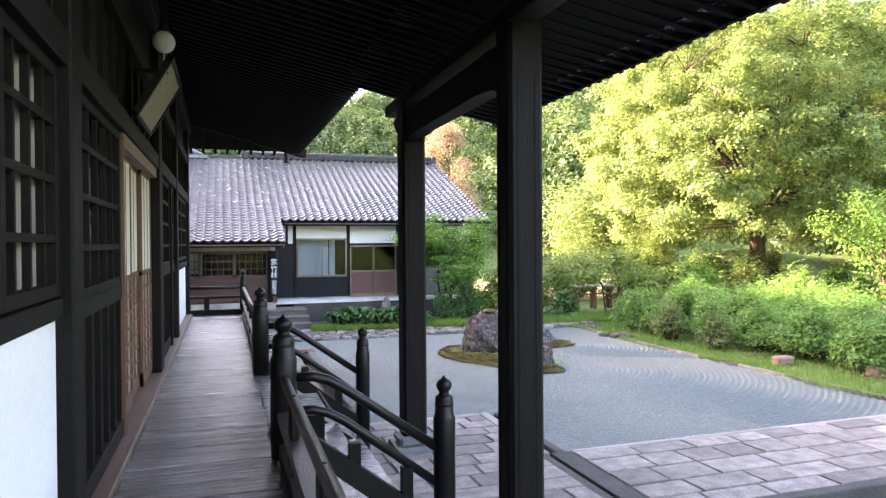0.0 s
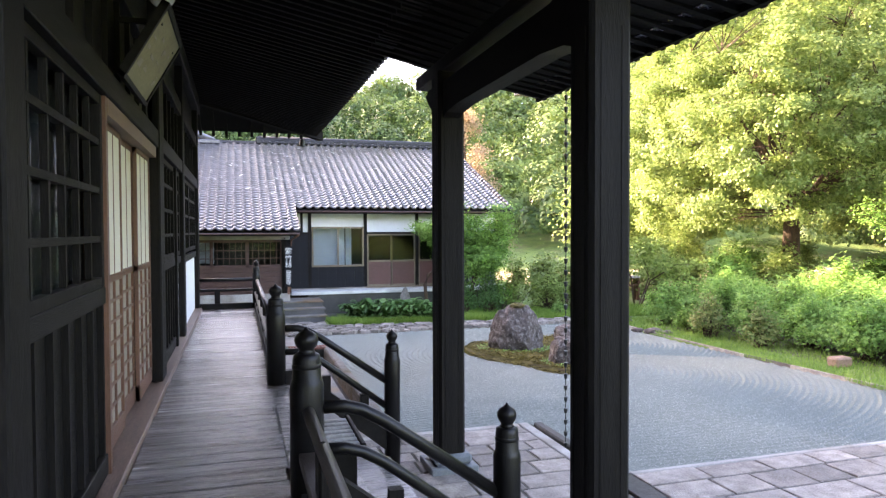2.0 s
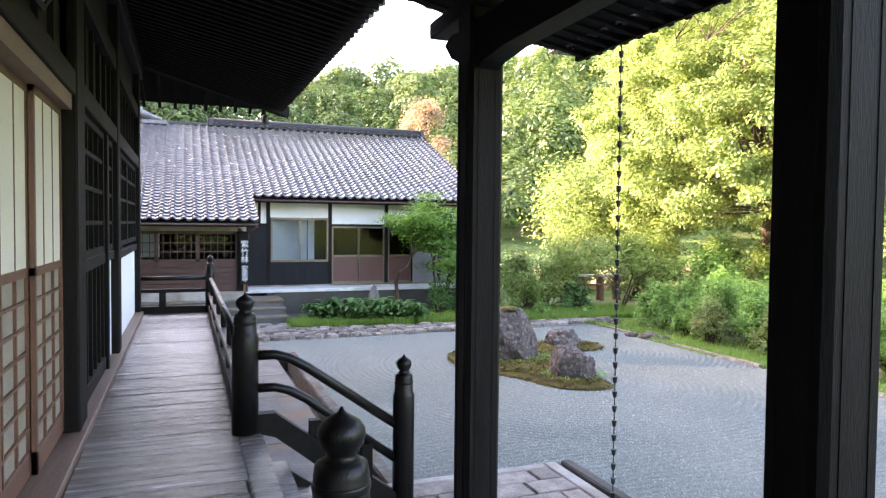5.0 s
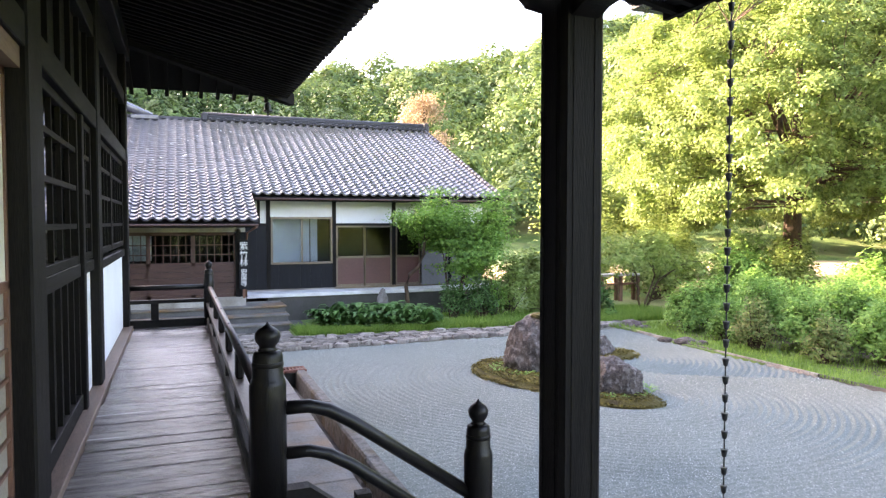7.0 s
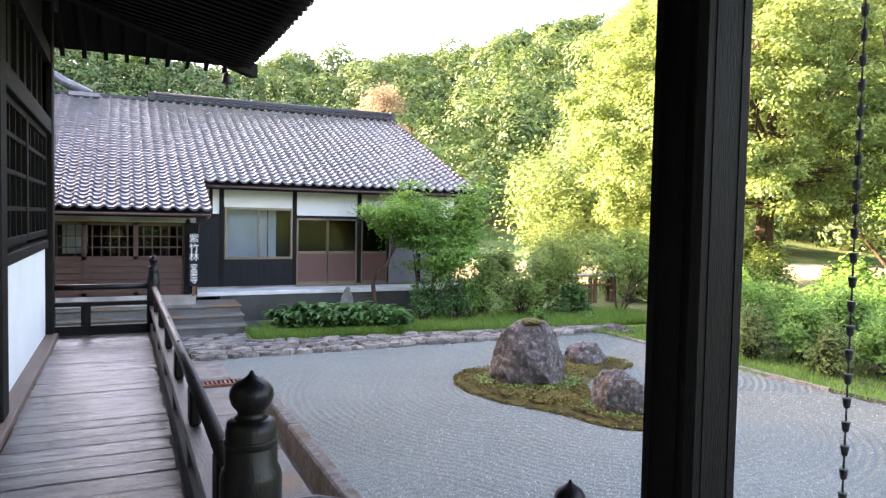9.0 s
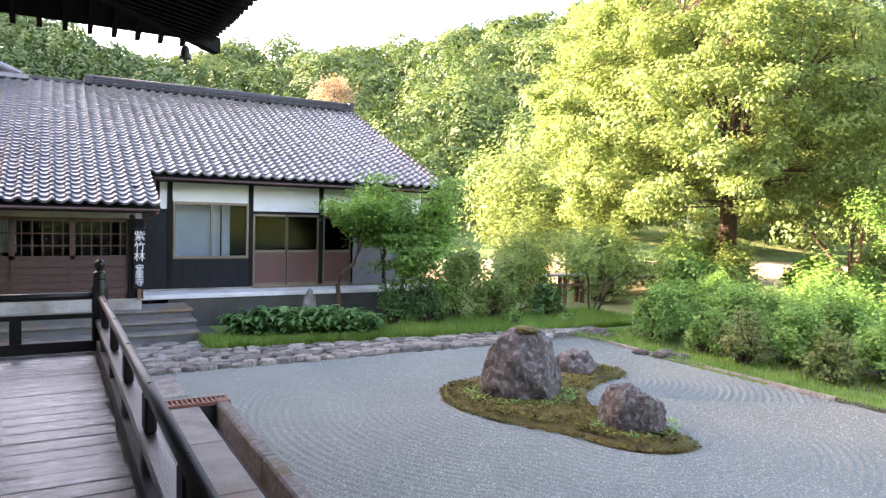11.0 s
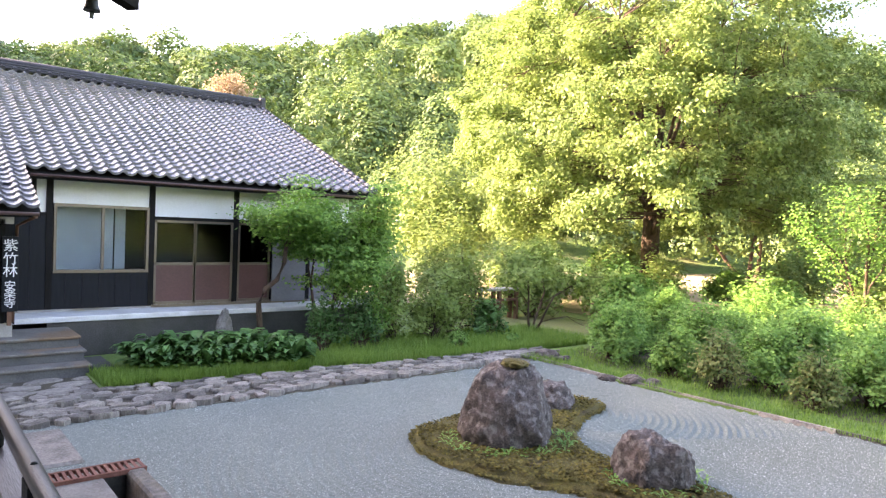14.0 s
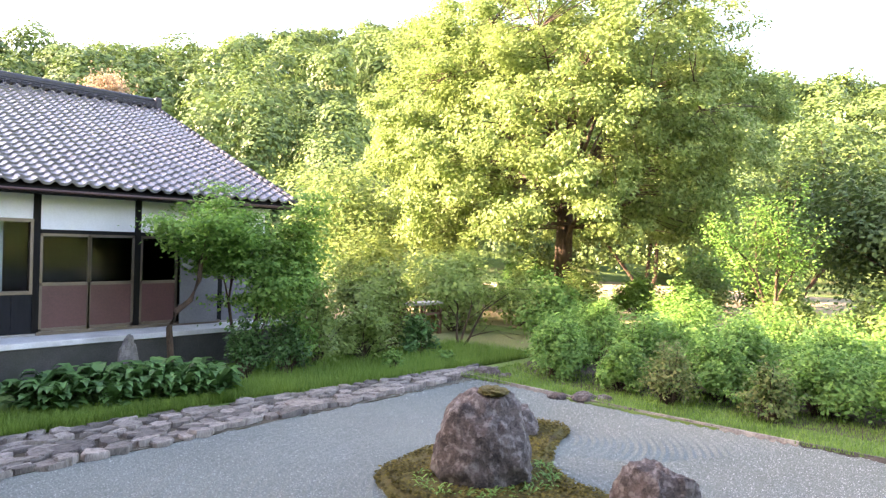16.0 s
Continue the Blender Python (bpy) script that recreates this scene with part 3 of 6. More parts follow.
def rafter(a, b, w=0.055, h=0.075):
    a, b = Vector(a), Vector(b)
    d = (b - a).normalized()
    s = d.cross(Vector((0, 0, 1))).normalized() * w / 2
    bm = bmesh.new()
    vs = [bm.verts.new(p + q) for p in (a, b) for q in (-s, s, s + Vector((0, 0, h)), -s + Vector((0, 0, h)))]
    for q in ((0, 1, 2, 3), (7, 6, 5, 4), (0, 4, 5, 1), (1, 5, 6, 2), (2, 6, 7, 3), (3, 7, 4, 0)):
        bm.faces.new([vs[i] for i in q])
    return bm


y = -5.0
while y < 14.7:
    over = max(0, (y - 13.3) / (ENDY - 13.3))
    x0 = -0.6 + (EX + 0.6) * over
    part("rafter", rafter((x0, y, eave_z(x0, y) - 0.05), (EX + 0.02, y, eave_z(EX, y) - 0.05)), EAVEWOOD, eaves)
    y += 0.17
x = -5.0
while x < 1.8:
    t = max(0, (x + 0.6) / (EX + 0.6))
    y0 = 13.3 + (ENDY - 13.3) * t
    part("rafter", rafter((x, y0, eave_z(x, y0) - 0.05), (x, ENDY + 0.02, eave_z(x, ENDY) - 0.07)), EAVEWOOD, eaves)
    x += 0.26
part("hip_rafter", rafter((-0.6, 13.3, TOPZ - 0.14), (EX + 0.17, ENDY + 0.12, eave_z(EX, ENDY) - 0.08), 0.14, 0.2), EAVEWOOD, eaves)


def tile_row(name, a, b, n, r, parent, drop=0.02):
    """Round tile ends along an eave, from a to b."""
    a, b = Vector(a), Vector(b)
    d = (b - a).normalized()
    out = Vector((d.y, -d.x, 0))
    for i in range(n):
        c = a + (b - a) * (i + 0.5) / n
        bm = bmesh.new()
        tube(bm, [c - out * 0.28 + Vector((0, 0, 0.1)), c + out * 0.03], r, 8)
        part(name, bm, TILE, parent)


tile_row("eave_tile", (EX, ENDY, eave_z(EX, ENDY) + 0.19), (EX, 7.6, eave_z(EX, 7.6) + 0.17), 32, 0.055, eaves)
# the roof above, a tall tiled hip; unseen, height set to shade the court
RIDGE_X, RIDGE_Z = -9.0, 10.5
roof_v = [(EX, -12, 3.72), (EX, ENDY, 3.74), (RIDGE_X, 6.0, RIDGE_Z), (RIDGE_X, -12, RIDGE_Z), (-20, ENDY, 3.74), (-20, -12, 3.72), (EX, ENDY, 3.69), (EX, -12, 3.67)]
raw("roof_slope", roof_v, [(0, 1, 2, 3), (1, 4, 2), (4, 5, 3, 2), (0, 3, 5)], TILE, eaves)

# porch roof over the stairs
porch = thing("porch_roof", "dark porch roof with wavy tiled eaves on two square pillars", "roof", kind="structure")
PX, PY0, PY1 = 3.75, 2.28, 7.52


def porch_z(x):
    t = max(0, min(1, (x - EX + 0.35) / (PX - EX + 0.35)))
    return 3.62 - 0.75 * t + 0.26 * t * t


pv, pf = [], []
pxs = [EX - 0.35 + (PX - EX + 0.35) * i / 8 for i in range(9)]
for lift in (0.0, 0.12):
    for x in pxs:
        for y in (PY0, PY1):
            pv.append((x, y, porch_z(x) + lift))
for i in range(8):
    pf += [(2 * i, 2 * i + 2, 2 * i + 3, 2 * i + 1), (18 + 2 * i, 18 + 2 * i + 1, 18 + 2 * i + 3, 18 + 2 * i + 2),
           (2 * i, 18 + 2 * i, 18 + 2 * i + 2, 2 * i + 2), (2 * i + 1, 2 * i + 3, 18 + 2 * i + 3, 18 + 2 * i + 1)]
pf.append((16, 17, 35, 34))
raw("soffit", pv, pf, EAVEWOOD, porch)
y = PY0 + 0.1
while y < PY1:
    part("rafter", rafter((EX - 0.2, y, porch_z(EX - 0.2) - 0.07), (PX + 0.02, y, porch_z(PX) - 0.06), 0.06, 0.075), EAVEWOOD, porch)
    y += 0.2
n_tiles = 20
for i in range(n_tiles):
    y = PY0 + (PY1 - PY0) * (i + 0.5) / n_tiles
    bm = bmesh.new()
    tube(bm, [(PX - 0.5, y, porch_z(PX - 0.5) + 0.15), (PX + 0.08, y, porch_z(PX) + 0.10)], 0.075, 10)
    part("eave_tile", bm, TILE, porch)
    bm = bmesh.new()
    box(bm, PX - 0.3, PX + 0.07, y + 0.04, y + 0.22, porch_z(PX) + 0.02, porch_z(PX) + 0.055)
    part("pan_tile", bm, TILE, porch)
for i in range(11):
    x = EX + 0.05 + (PX - EX) * i / 11
    bm = bmesh.new()
    tube(bm, [(x, PY1 - 0.3, porch_z(x) + 0.15), (x, PY1 + 0.07, porch_z(x) + 0.08)], 0.07, 10)
    part("verge_tile", bm, TILE, porch)
part("eave_fascia", boxes((PX - 0.05, PX - 0.005, PY0, PY1, porch_z(PX) - 0.055, porch_z(PX) + 0.12)), EAVEWOOD, porch)

PILX, PILW = 2.25, 0.14
PILS = (3.49, 6.54)
PAVE_Z = -1.0
# beams between the pillars and back to the hall
bm = bmesh.new()
prism(bm, [(PILS[0] + 0.13, 2.63), (PILS[0] + 0.25, 2.67), (PILS[0] + 0.6, 2.70), (PILS[1] - 0.6, 2.70), (PILS[1] - 0.25, 2.67), (PILS[1] - 0.13, 2.63), (PILS[1] - 0.13, 3.0), (PILS[0] + 0.13, 3.0)],
      "x", PILX - 0.09, PILX + 0.09)
part("porch_beam", bm, DARKH, porch, "dark beam between the pillars")
part("porch_purlin", boxes((PILX - 0.11, PILX + 0.11, PY0 + 0.1, PY1 - 0.1, 3.10, 3.24), bevel=0.01), DARKH, porch)
for y in PILS:
    # carved nose on the north face of the beam
    bm = bmesh.new()
    prism(bm, [(y + 0.13, 2.70), (y + 0.45, 2.84), (y + 0.60, 2.98), (y + 0.45, 3.03), (y + 0.13, 3.0)], "x", PILX - 0.07, PILX + 0.07)
    part("carved_nose", bm, DARKH, porch)


def pillar(y, px):
    p = thing("pillar", "black square timber pillar with chamfered edges on a stone base", "pillar", "porch pillars", at=(px, y, PAVE_Z))
    c = 0.028
    w = PILW
    poly = [(px - w + c, y - w), (px + w - c, y - w), (px + w, y - w + c), (px + w, y + w - c), (px + w - c, y + w), (px - w + c, y + w), (px - w, y + w - c), (px - w, y - w + c)]
    bm = bmesh.new()
    prism(bm, poly, "z", PAVE_Z + 0.17, 3.11)
    part("shaft", bm, DARK, p)
    for s in (-1, 1):
        part("corner_bead", boxes((px - w - 0.004, px - w + 0.004, y + s * 0.07 - 0.004, y + s * 0.07 + 0.004, PAVE_Z + 0.2, 2.7)), DARK, p)
        part("corner_bead", boxes((px + s * 0.07 - 0.004, px + s * 0.07 + 0.004, y - w - 0.004, y - w + 0.004, PAVE_Z + 0.2, 2.7)), DARK, p)
    bm = bmesh.new()
    box(bm, px - 0.2, px + 0.2, y - 0.2, y + 0.2, PAVE_Z + 0.06, PAVE_Z + 0.17, 0.03)
    part("upper_base", bm, BASESTONE, p, "grey stone base")
    part("plinth", boxes((px - 0.25, px + 0.25, y - 0.25, y + 0.25, PAVE_Z - 0.1, PAVE_Z + 0.06), bevel=0.01), BASESTONE, p, "grey stone plinth")


pillar(PILS[0], 2.28)
pillar(PILS[1], 2.25)

# rain chain of small cups
chain = thing("rain_chain", "dark metal rain chain of small cups", "rain chain", at=(3.80, 6.90, -1.19))
CHX, CHY = 3.80, 6.90
z = porch_z(PX) + 0.02
while z > -1.1:
    bm = bmesh.new()
    lathe(bm, ((0.008, -0.036), (0.017, -0.026), (0.023, 0.014), (0.025, 0.026), (0.020, 0.025)), 10, (CHX, CHY, z))
    tube(bm, [(CHX, CHY, z - 0.03), (CHX, CHY, z - 0.105)], 0.006, 5)
    part("cup", bm, METAL, chain)
    z -= 0.135
part("hook", tube(bmesh.new(), [(PX + 0.02, CHY, porch_z(PX) + 0.05), (CHX, CHY, porch_z(PX) + 0.02), (CHX, CHY, porch_z(PX) - 0.05)], 0.012, 6), METAL, chain)
part("drain_stone", boxes((CHX - 0.12, CHX + 0.12, CHY - 0.12, CHY + 0.12, -1.28, -1.16), bevel=0.02), CONCRETE, chain)

# ---- railings ----
RX = 0.487
NA, NB, RE = 3.42, 6.50, 13.30
OX = 1.635
NEWEL = ((0.090, 0.0), (0.090, 0.662), (0.084, 0.685), (0.077, 0.695), (0.074, 0.80), (0.069, 0.826), (0.050, 0.836), (0.040, 0.845), (0.041, 0.856), (0.057, 0.876), (0.064, 0.900),
         (0.062, 0.918), (0.048, 0.938), (0.024, 0.952), (0.010, 0.962), (0.004, 0.974), (0.001, 0.975))


def newel(x, y, z0, height, r=1.0):
    n = thing("newel_post", "black lacquered newel post with an onion-shaped finial", "newel post", "newel posts", at=(x, y, z0))
    k = height - 0.975
    shaft = [(a * r, b if b == 0 else b + k) for a, b in NEWEL[:7]]
    bm = bmesh.new()
    lathe(bm, shaft, 24, (x, y, z0))
    part("shaft", bm, LACQUER, n)
    bm = bmesh.new()
    lathe(bm, [(a * r, b + k) for a, b in NEWEL[6:]], 24, (x, y, z0))
    part("finial", bm, LACQUER, n)
    bm = bmesh.new()
    lathe(bm, [(0.077 * r, 0.755 + k), (0.0785 * r, 0.762 + k), (0.0785 * r, 0.772 + k), (0.077 * r, 0.779 + k)], 24, (x, y, z0))
    part("collar", bm, LACQUER, n)
    return n


newel(RX, NA, 0.0, 0.975, 1.0)
newel(RX, NB, 0.0, 0.975, 1.0)
newel(OX, NA, PAVE_Z, 1.48, 0.9)
newel(OX, NB, PAVE_Z, 1.48, 0.9)
end_post = newel(RX - 0.01, RE, 0.0, 0.935, 0.8)


def flat_rail(name, parent, x, y0, y1, z0, z1, w):
    part(name, boxes((x - w / 2, x + w / 2, y0, y1, z0, z1), bevel=0.006), DARKH, parent)


def railing(y0, y1, n):
    r = thing("railing", "black wooden railing with a round handrail", "railing", "veranda railings", at=(RX, (y0 + y1) / 2, 0))
    bm = bmesh.new()
    tube(bm, [(RX, y0, 0.535), (RX, y1, 0.535)], 0.032, 14)
    part("handrail", bm, RAILWOOD, r)
    part("middle_rail", boxes((RX - 0.052, RX + 0.052, y0, y1, 0.275, 0.325), bevel=0.006), RAILWOOD, r)
    flat_rail("bottom_rail", r, RX, y0, y1, 0.0, 0.11, 0.09)
    for i in range(n):
        y = y0 + (y1 - y0) * (i + 0.5) / n
        part("strut", boxes((RX - 0.035, RX + 0.035, y - 0.05, y + 0.05, 0.11, 0.275)), DARK, r)
        part("upper_block", boxes((RX - 0.028, RX + 0.028, y - 0.075, y + 0.075, 0.325, 0.515), bevel=0.012), DARK, r)
        part("nail_cover", lathe(bmesh.new(), ((0.012, 0.0), (0.010, 0.006), (0.003, 0.009)), 8, (RX, y, 0.565)), METAL, r)


railing(-5.5, NA - 0.08, 7)
railing(NB + 0.08, RE - 0.07, 6)
end_rail = thing("railing", "black wooden railing across the end of the veranda", "railing", "veranda railings", at=(-0.05, RE, 0))
part("handrail", tube(bmesh.new(), [(-0.56, RE, 0.555), (RX - 0.06, RE, 0.555)], 0.034, 14), LACQUER, end_rail)
part("middle_rail", boxes((-0.56, RX - 0.06, RE - 0.04, RE + 0.04, 0.335, 0.385), bevel=0.005), DARKH, end_rail)
part("bottom_rail", boxes((-0.56, RX - 0.06, RE - 0.045, RE + 0.045, 0.0, 0.11), bevel=0.005), DARKH, end_rail)
part("strut", boxes((-0.29, -0.19, RE - 0.035, RE + 0.035, 0.11, 0.335)), DARK, end_rail)


def stair_rail(y):
    r = thing("stair_railing", "black railing that slopes down beside the porch steps", "railing", "stair railings", at=((RX + OX) / 2, y, PAVE_Z))
    # each rail leaves the upper post level, bends and falls to the lower post
    for name, z0, z1, th in (("handrail", 0.535, -0.05, 0.036), ("middle_rail", 0.305, -0.31, 0.033)):
        pts = [(RX + 0.07, y, z0), (RX + 0.2, y, z0), (RX + 0.30, y, z0 - 0.03), (RX + 0.42, y, z0 - 0.10), (OX - 0.05, y, z1)]
        part(name, tube(bmesh.new(), pts, th, 12), LACQUER, r)
    bm = bmesh.new()
    prism(bm, [(RX + 0.07, 0.0), (RX + 0.07, 0.13), (RX + 0.20, 0.13), (OX - 0.05, -0.56), (OX - 0.05, -0.76), (RX + 0.2, -0.04)], "y", y - 0.045, y + 0.045)
    part("stringer", bm, DARKH, r)
    for i in range(2):
        t = 0.42 + 0.33 * i
        x = RX + (OX - RX) * t
        zc = 0.25 - 0.64 * (t - 0.14)
        part("strut", boxes((x - 0.04, x + 0.04, y - 0.035, y + 0.035, zc - 0.28, zc - 0.02)), DARK, r)


stair_rail(NA)
stair_rail(NB)

stairs = thing("porch_stairs", "dark weathered wooden steps from paving to veranda", "stairs", at=(1.0, 4.96, PAVE_Z))
for i in range(4):
    z = -0.20 * (i + 1)
    x0 = 0.40 + 0.28 * i
    part("tread", boxes((x0, x0 + 0.36, NA + 0.06, NB - 0.06, z - 0.055, z), bevel=0.008), PLANK, stairs)
    part("riser", boxes((x0 + 0.02, x0 + 0.05, NA + 0.06, NB - 0.06, z, z + 0.145)), DARKH, stairs)
for y in (NA + 0.03, NB - 0.06):
    bm = bmesh.new()
    prism(bm, [(0.46, -0.05), (1.62, -0.88), (1.62, PAVE_Z), (1.30, PAVE_Z), (0.46, -0.45)], "y", y, y + 0.03)
    part("side_board", bm, DARKH, stairs)

offertory = thing("offertory_box", "dark wooden offertory box with a pale slatted top", "offertory box", at=(0.72, 3.95, -0.2))
part("body", boxes((0.56, 0.80, 3.68, 4.24, -0.20, 0.20), bevel=0.01), DARKH, offertory)
for i in range(7):
    y = 3.675 + 0.084 * i
    part("slat", boxes((0.55, 0.815, y, y + 0.045, 0.20, 0.245), bevel=0.006), CONCRETE, offertory, "pale worn slat")
part("rim", boxes((0.52, 0.548, 3.64, 4.28, 0.18, 0.25), (0.818, 0.846, 3.64, 4.28, 0.18, 0.25), bevel=0.006), DARKH, offertory)

# ---- paving, gutter, trough ----
paving = thing("paving", "pale granite pavers of porch floor and approach", "paving", kind="structure")
part("bed", boxes((-0.55, 3.66, 2.0, 7.74, -1.27, PAVE_Z - 0.018)), JOINT, paving)
part("bed", boxes((3.94, 40, 3.92, 5.80, -1.27, PAVE_Z - 0.018)), JOINT, paving)
part("kerb", boxes((3.56, 3.70, 5.80, 7.78, -1.27, PAVE_Z + 0.002), bevel=0.012), CONCRETE, paving)
part("kerb", boxes((1.2, 3.555, 7.66, 7.78, -1.27, PAVE_Z + 0.002), bevel=0.012), CONCRETE, paving)
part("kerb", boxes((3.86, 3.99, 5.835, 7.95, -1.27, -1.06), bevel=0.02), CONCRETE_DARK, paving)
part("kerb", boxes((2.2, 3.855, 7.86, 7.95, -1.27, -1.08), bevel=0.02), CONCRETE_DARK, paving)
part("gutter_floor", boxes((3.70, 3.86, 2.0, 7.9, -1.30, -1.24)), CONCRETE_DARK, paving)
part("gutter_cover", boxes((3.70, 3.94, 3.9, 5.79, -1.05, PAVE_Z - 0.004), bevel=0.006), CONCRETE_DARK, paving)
part("kerb", boxes((3.96, 40, 3.78, 3.915, -1.27, PAVE_Z + 0.004), bevel=0.012), CONCRETE_DARK, paving)
part("kerb", boxes((3.965, 40, 5.75, 5.83, -1.27, PAVE_Z - 0.002), bevel=0.012), CONCRETE, paving)

trough = thing("gutter_trough", "mossy concrete rain trough with kerb beside the veranda", "gutter", kind="structure", at=(1.6, 11.5, -1.26))
for y0, y1 in ((7.98, 9.72), (9.735, 11.9), (11.915, 13.4), (13.415, 15.12)):
    part("slab", boxes((0.50, 1.735, y0, y1, -1.62, -1.14), bevel=0.014), SLAB, trough, "stained concrete slab")
for y0, y1 in ((7.98, 10.2), (10.21, 12.65), (12.66, 15.14)):
    part("kerb", boxes((1.955, 2.125, y0, y1, -1.62, -1.11), bevel=0.025), KERB, trough, "mossy stone kerb")
part("channel", boxes((1.735, 1.955, 7.98, 15.14, -1.64, -1.42)), CONCRETE_DARK, trough)
part("end_wall", boxes((1.735, 1.955, 14.96, 15.14, -1.42, -1.16)), CONCRETE_DARK, trough)
grate = thing("drain_grate", "rusty iron grate over the end of the trough", "grate", at=(1.7, 15.0, -1.14))
part("grate_frame", boxes((1.20, 2.14, 14.90, 14.93, -1.15, -1.10), (1.20, 2.14, 15.17, 15.20, -1.15, -1.10), bevel=0.004), RUST, grate)
for i in range(15):
    x = 1.22 + 0.063 * i
    part("grate_bar", boxes((x, x + 0.03, 14.93, 15.17, -1.145, -1.105)), RUST, grate)
part("slab", boxes((1.12, 1.72, 15.62, 16.95, -1.27, -1.165), bevel=0.03), COBBLE, trough, "flat stepping slab")

# ---- stones and moss ----
def boulder(name, at, size, seed, label, flat=0.3, turn=0.0, block=3.0, cuts=13, material=None):
    """A weathered rock: a rounded block with planed faces and pitted relief; size is its half widths and its height above its middle."""
    bm = bmesh.new()
    bmesh.ops.create_icosphere(bm, subdivisions=5, radius=1.0)
    off = Vector((seed * 7.1, seed * 3.3, seed))
    r2 = random.Random(seed)
    cut = []
    for _ in range(cuts):
        d = Vector((r2.gauss(0, 1), r2.gauss(0, 1), r2.gauss(0, 0.7))).normalized()
        cut.append((d, r2.uniform(0.86, 1.04)))
    for v in bm.verts:
        p = v.co.copy()
        p /= (abs(p.x) ** block + abs(p.y) ** block + abs(p.z) ** block) ** (1 / block)
        for d, h in cut:
            k = p.dot(d)
            if k > h:
                p -= d * (k - h) * 0.9
        p *= 1 + 0.11 * noise.fractal(p * 1.3 + off, 1.0, 2.0, 3) + 0.065 * noise.fractal(p * 5 + off, 0.8, 2.0, 5)
        ridge = abs(noise.noise(p * 2.6 + off))
        p *= 1 - 0.08 * max(0, 0.10 - ridge) / 0.10
        taper = 1.0 - flat * (0.5 + 0.5 * p.z)
        v.co = Vector((p.x * taper, p.y * taper, p.z))
    for k in range(3):
        lo, hi = min(v.co[k] for v in bm.verts), max(v.co[k] for v in bm.verts)
        f = size[k] * (1.0 / hi if k == 2 else 2.0 / (hi - lo))
        for v in bm.verts:
            v.co[k] *= f
    bmesh.ops.rotate(bm, verts=bm.verts, cent=(0, 0, 0), matrix=Matrix.Rotation(turn, 3, "Z"))
    bmesh.ops.translate(bm, verts=bm.verts, vec=at)
    ob = part(name, bm, material or ROCK, smooth=True)
    return tagged(ob, label, "rock", "garden rocks")


big_rock = boulder("garden_rock", (6.06, 13.70, -0.86), (0.58, 0.57, 0.73), 3, "large upright brown-grey rock with a mossy cap on the islet", 0.33, 0.5, 2.9)
boulder("garden_rock", (6.37, 11.78, -1.10), (0.43, 0.37, 0.50), 8, "smaller slanting grey rock at the end of the moss islet", 0.24, -0.7, 4.0)
boulder("garden_rock", (7.80, 14.50, -1.10), (0.44, 0.36, 0.32), 12, "low rounded rock behind the large one", 0.2, 0.3)
peak = max((v.co for v in big_rock.data.vertices), key=lambda c: c.z - 0.35 * math.hypot(c.x - 5.98, c.y - 13.46))
bm = bmesh.new()
bmesh.ops.create_icosphere(bm, subdivisions=4, radius=1.0)
for v in bm.verts:
    v.co *= 1 + 0.3 * noise.noise(v.co * 2.5) + 0.12 * noise.noise(v.co * 9)
    v.co = Vector((peak.x + v.co.x * 0.16, peak.y - 0.04 + v.co.y * 0.16, peak.z - 0.035 + v.co.z * 0.055))
tagged(part("moss_cap", bm, MOSS, smooth=True), "yellow-green moss tuft on top of the rock", "moss")

ISLE = ((4.95, 14.15), (4.86, 13.55), (5.02, 12.88), (5.30, 12.35), (5.52, 11.95), (5.68, 11.45), (5.95, 11.08), (6.35, 10.90), (6.68, 10.98), (6.78, 11.30), (6.82, 11.75),
        (6.72, 12.25), (6.66, 12.70), (6.82, 13.10), (7.25, 13.50), (7.80, 13.80), (8.40, 13.98), (8.68, 14.20), (8.62, 14.62), (8.2, 14.95), (7.6, 15.08), (6.9, 14.95), (6.1, 14.85), (5.35, 14.7))


def smooth_loop(pts, n):
    out = []
    k = len(pts)
    for i in range(k):
        p0, p1, p2, p3 = (Vector(pts[(i + j - 1) % k]) for j in range(4))
        for s in range(n):
            t = s / n
            out.append(0.5 * ((2 * p1) + (p2 - p0) * t + (2 * p0 - 5 * p1 + 4 * p2 - p3) * t * t + (3 * p1 - p0 - 3 * p2 + p3) * t ** 3))
    return out


def mound(name, loop, z, height, material, rings=9):
    pts = smooth_loop(loop, 5)
    c = Vector((sum(p.x for p in pts) / len(pts), sum(p.y for p in pts) / len(pts)))
    k = len(pts)
    vs, fs = [], []
    # rings step inward along the local normal
    for j in range(rings):
        t = j / (rings - 1)
        inset = 0.40 * t
        for i, p in enumerate(pts):
            d = (pts[(i + 1) % k] - pts[i - 1]).normalized()
            q = p + Vector((-d.y, d.x)) * inset + Vector((noise.noise(Vector((p.x * 4, p.y * 4, j))), noise.noise(Vector((p.y * 4, p.x * 4, j + 9))))) * 0.035
            h = height * (1 - (1 - t) ** 2.4)
            vs.append((q.x, q.y, z + h + 0.025 * noise.noise(Vector((q.x * 3, q.y * 3, 5))) * min(1, t * 3)))
    for j in range(rings - 1):
        for i in range(k):
            fs.append((j * k + i, j * k + (i + 1) % k, (j + 1) * k + (i + 1) % k, (j + 1) * k + i))
    fs.append(tuple((rings - 1) * k + i for i in range(k)))
    return raw(name, vs, fs, material, smooth=True)


tagged(mound("moss_islet", ISLE, -1.215, 0.10, MOSS), "islet of golden brown moss in the gravel court", "moss", kind="structure")

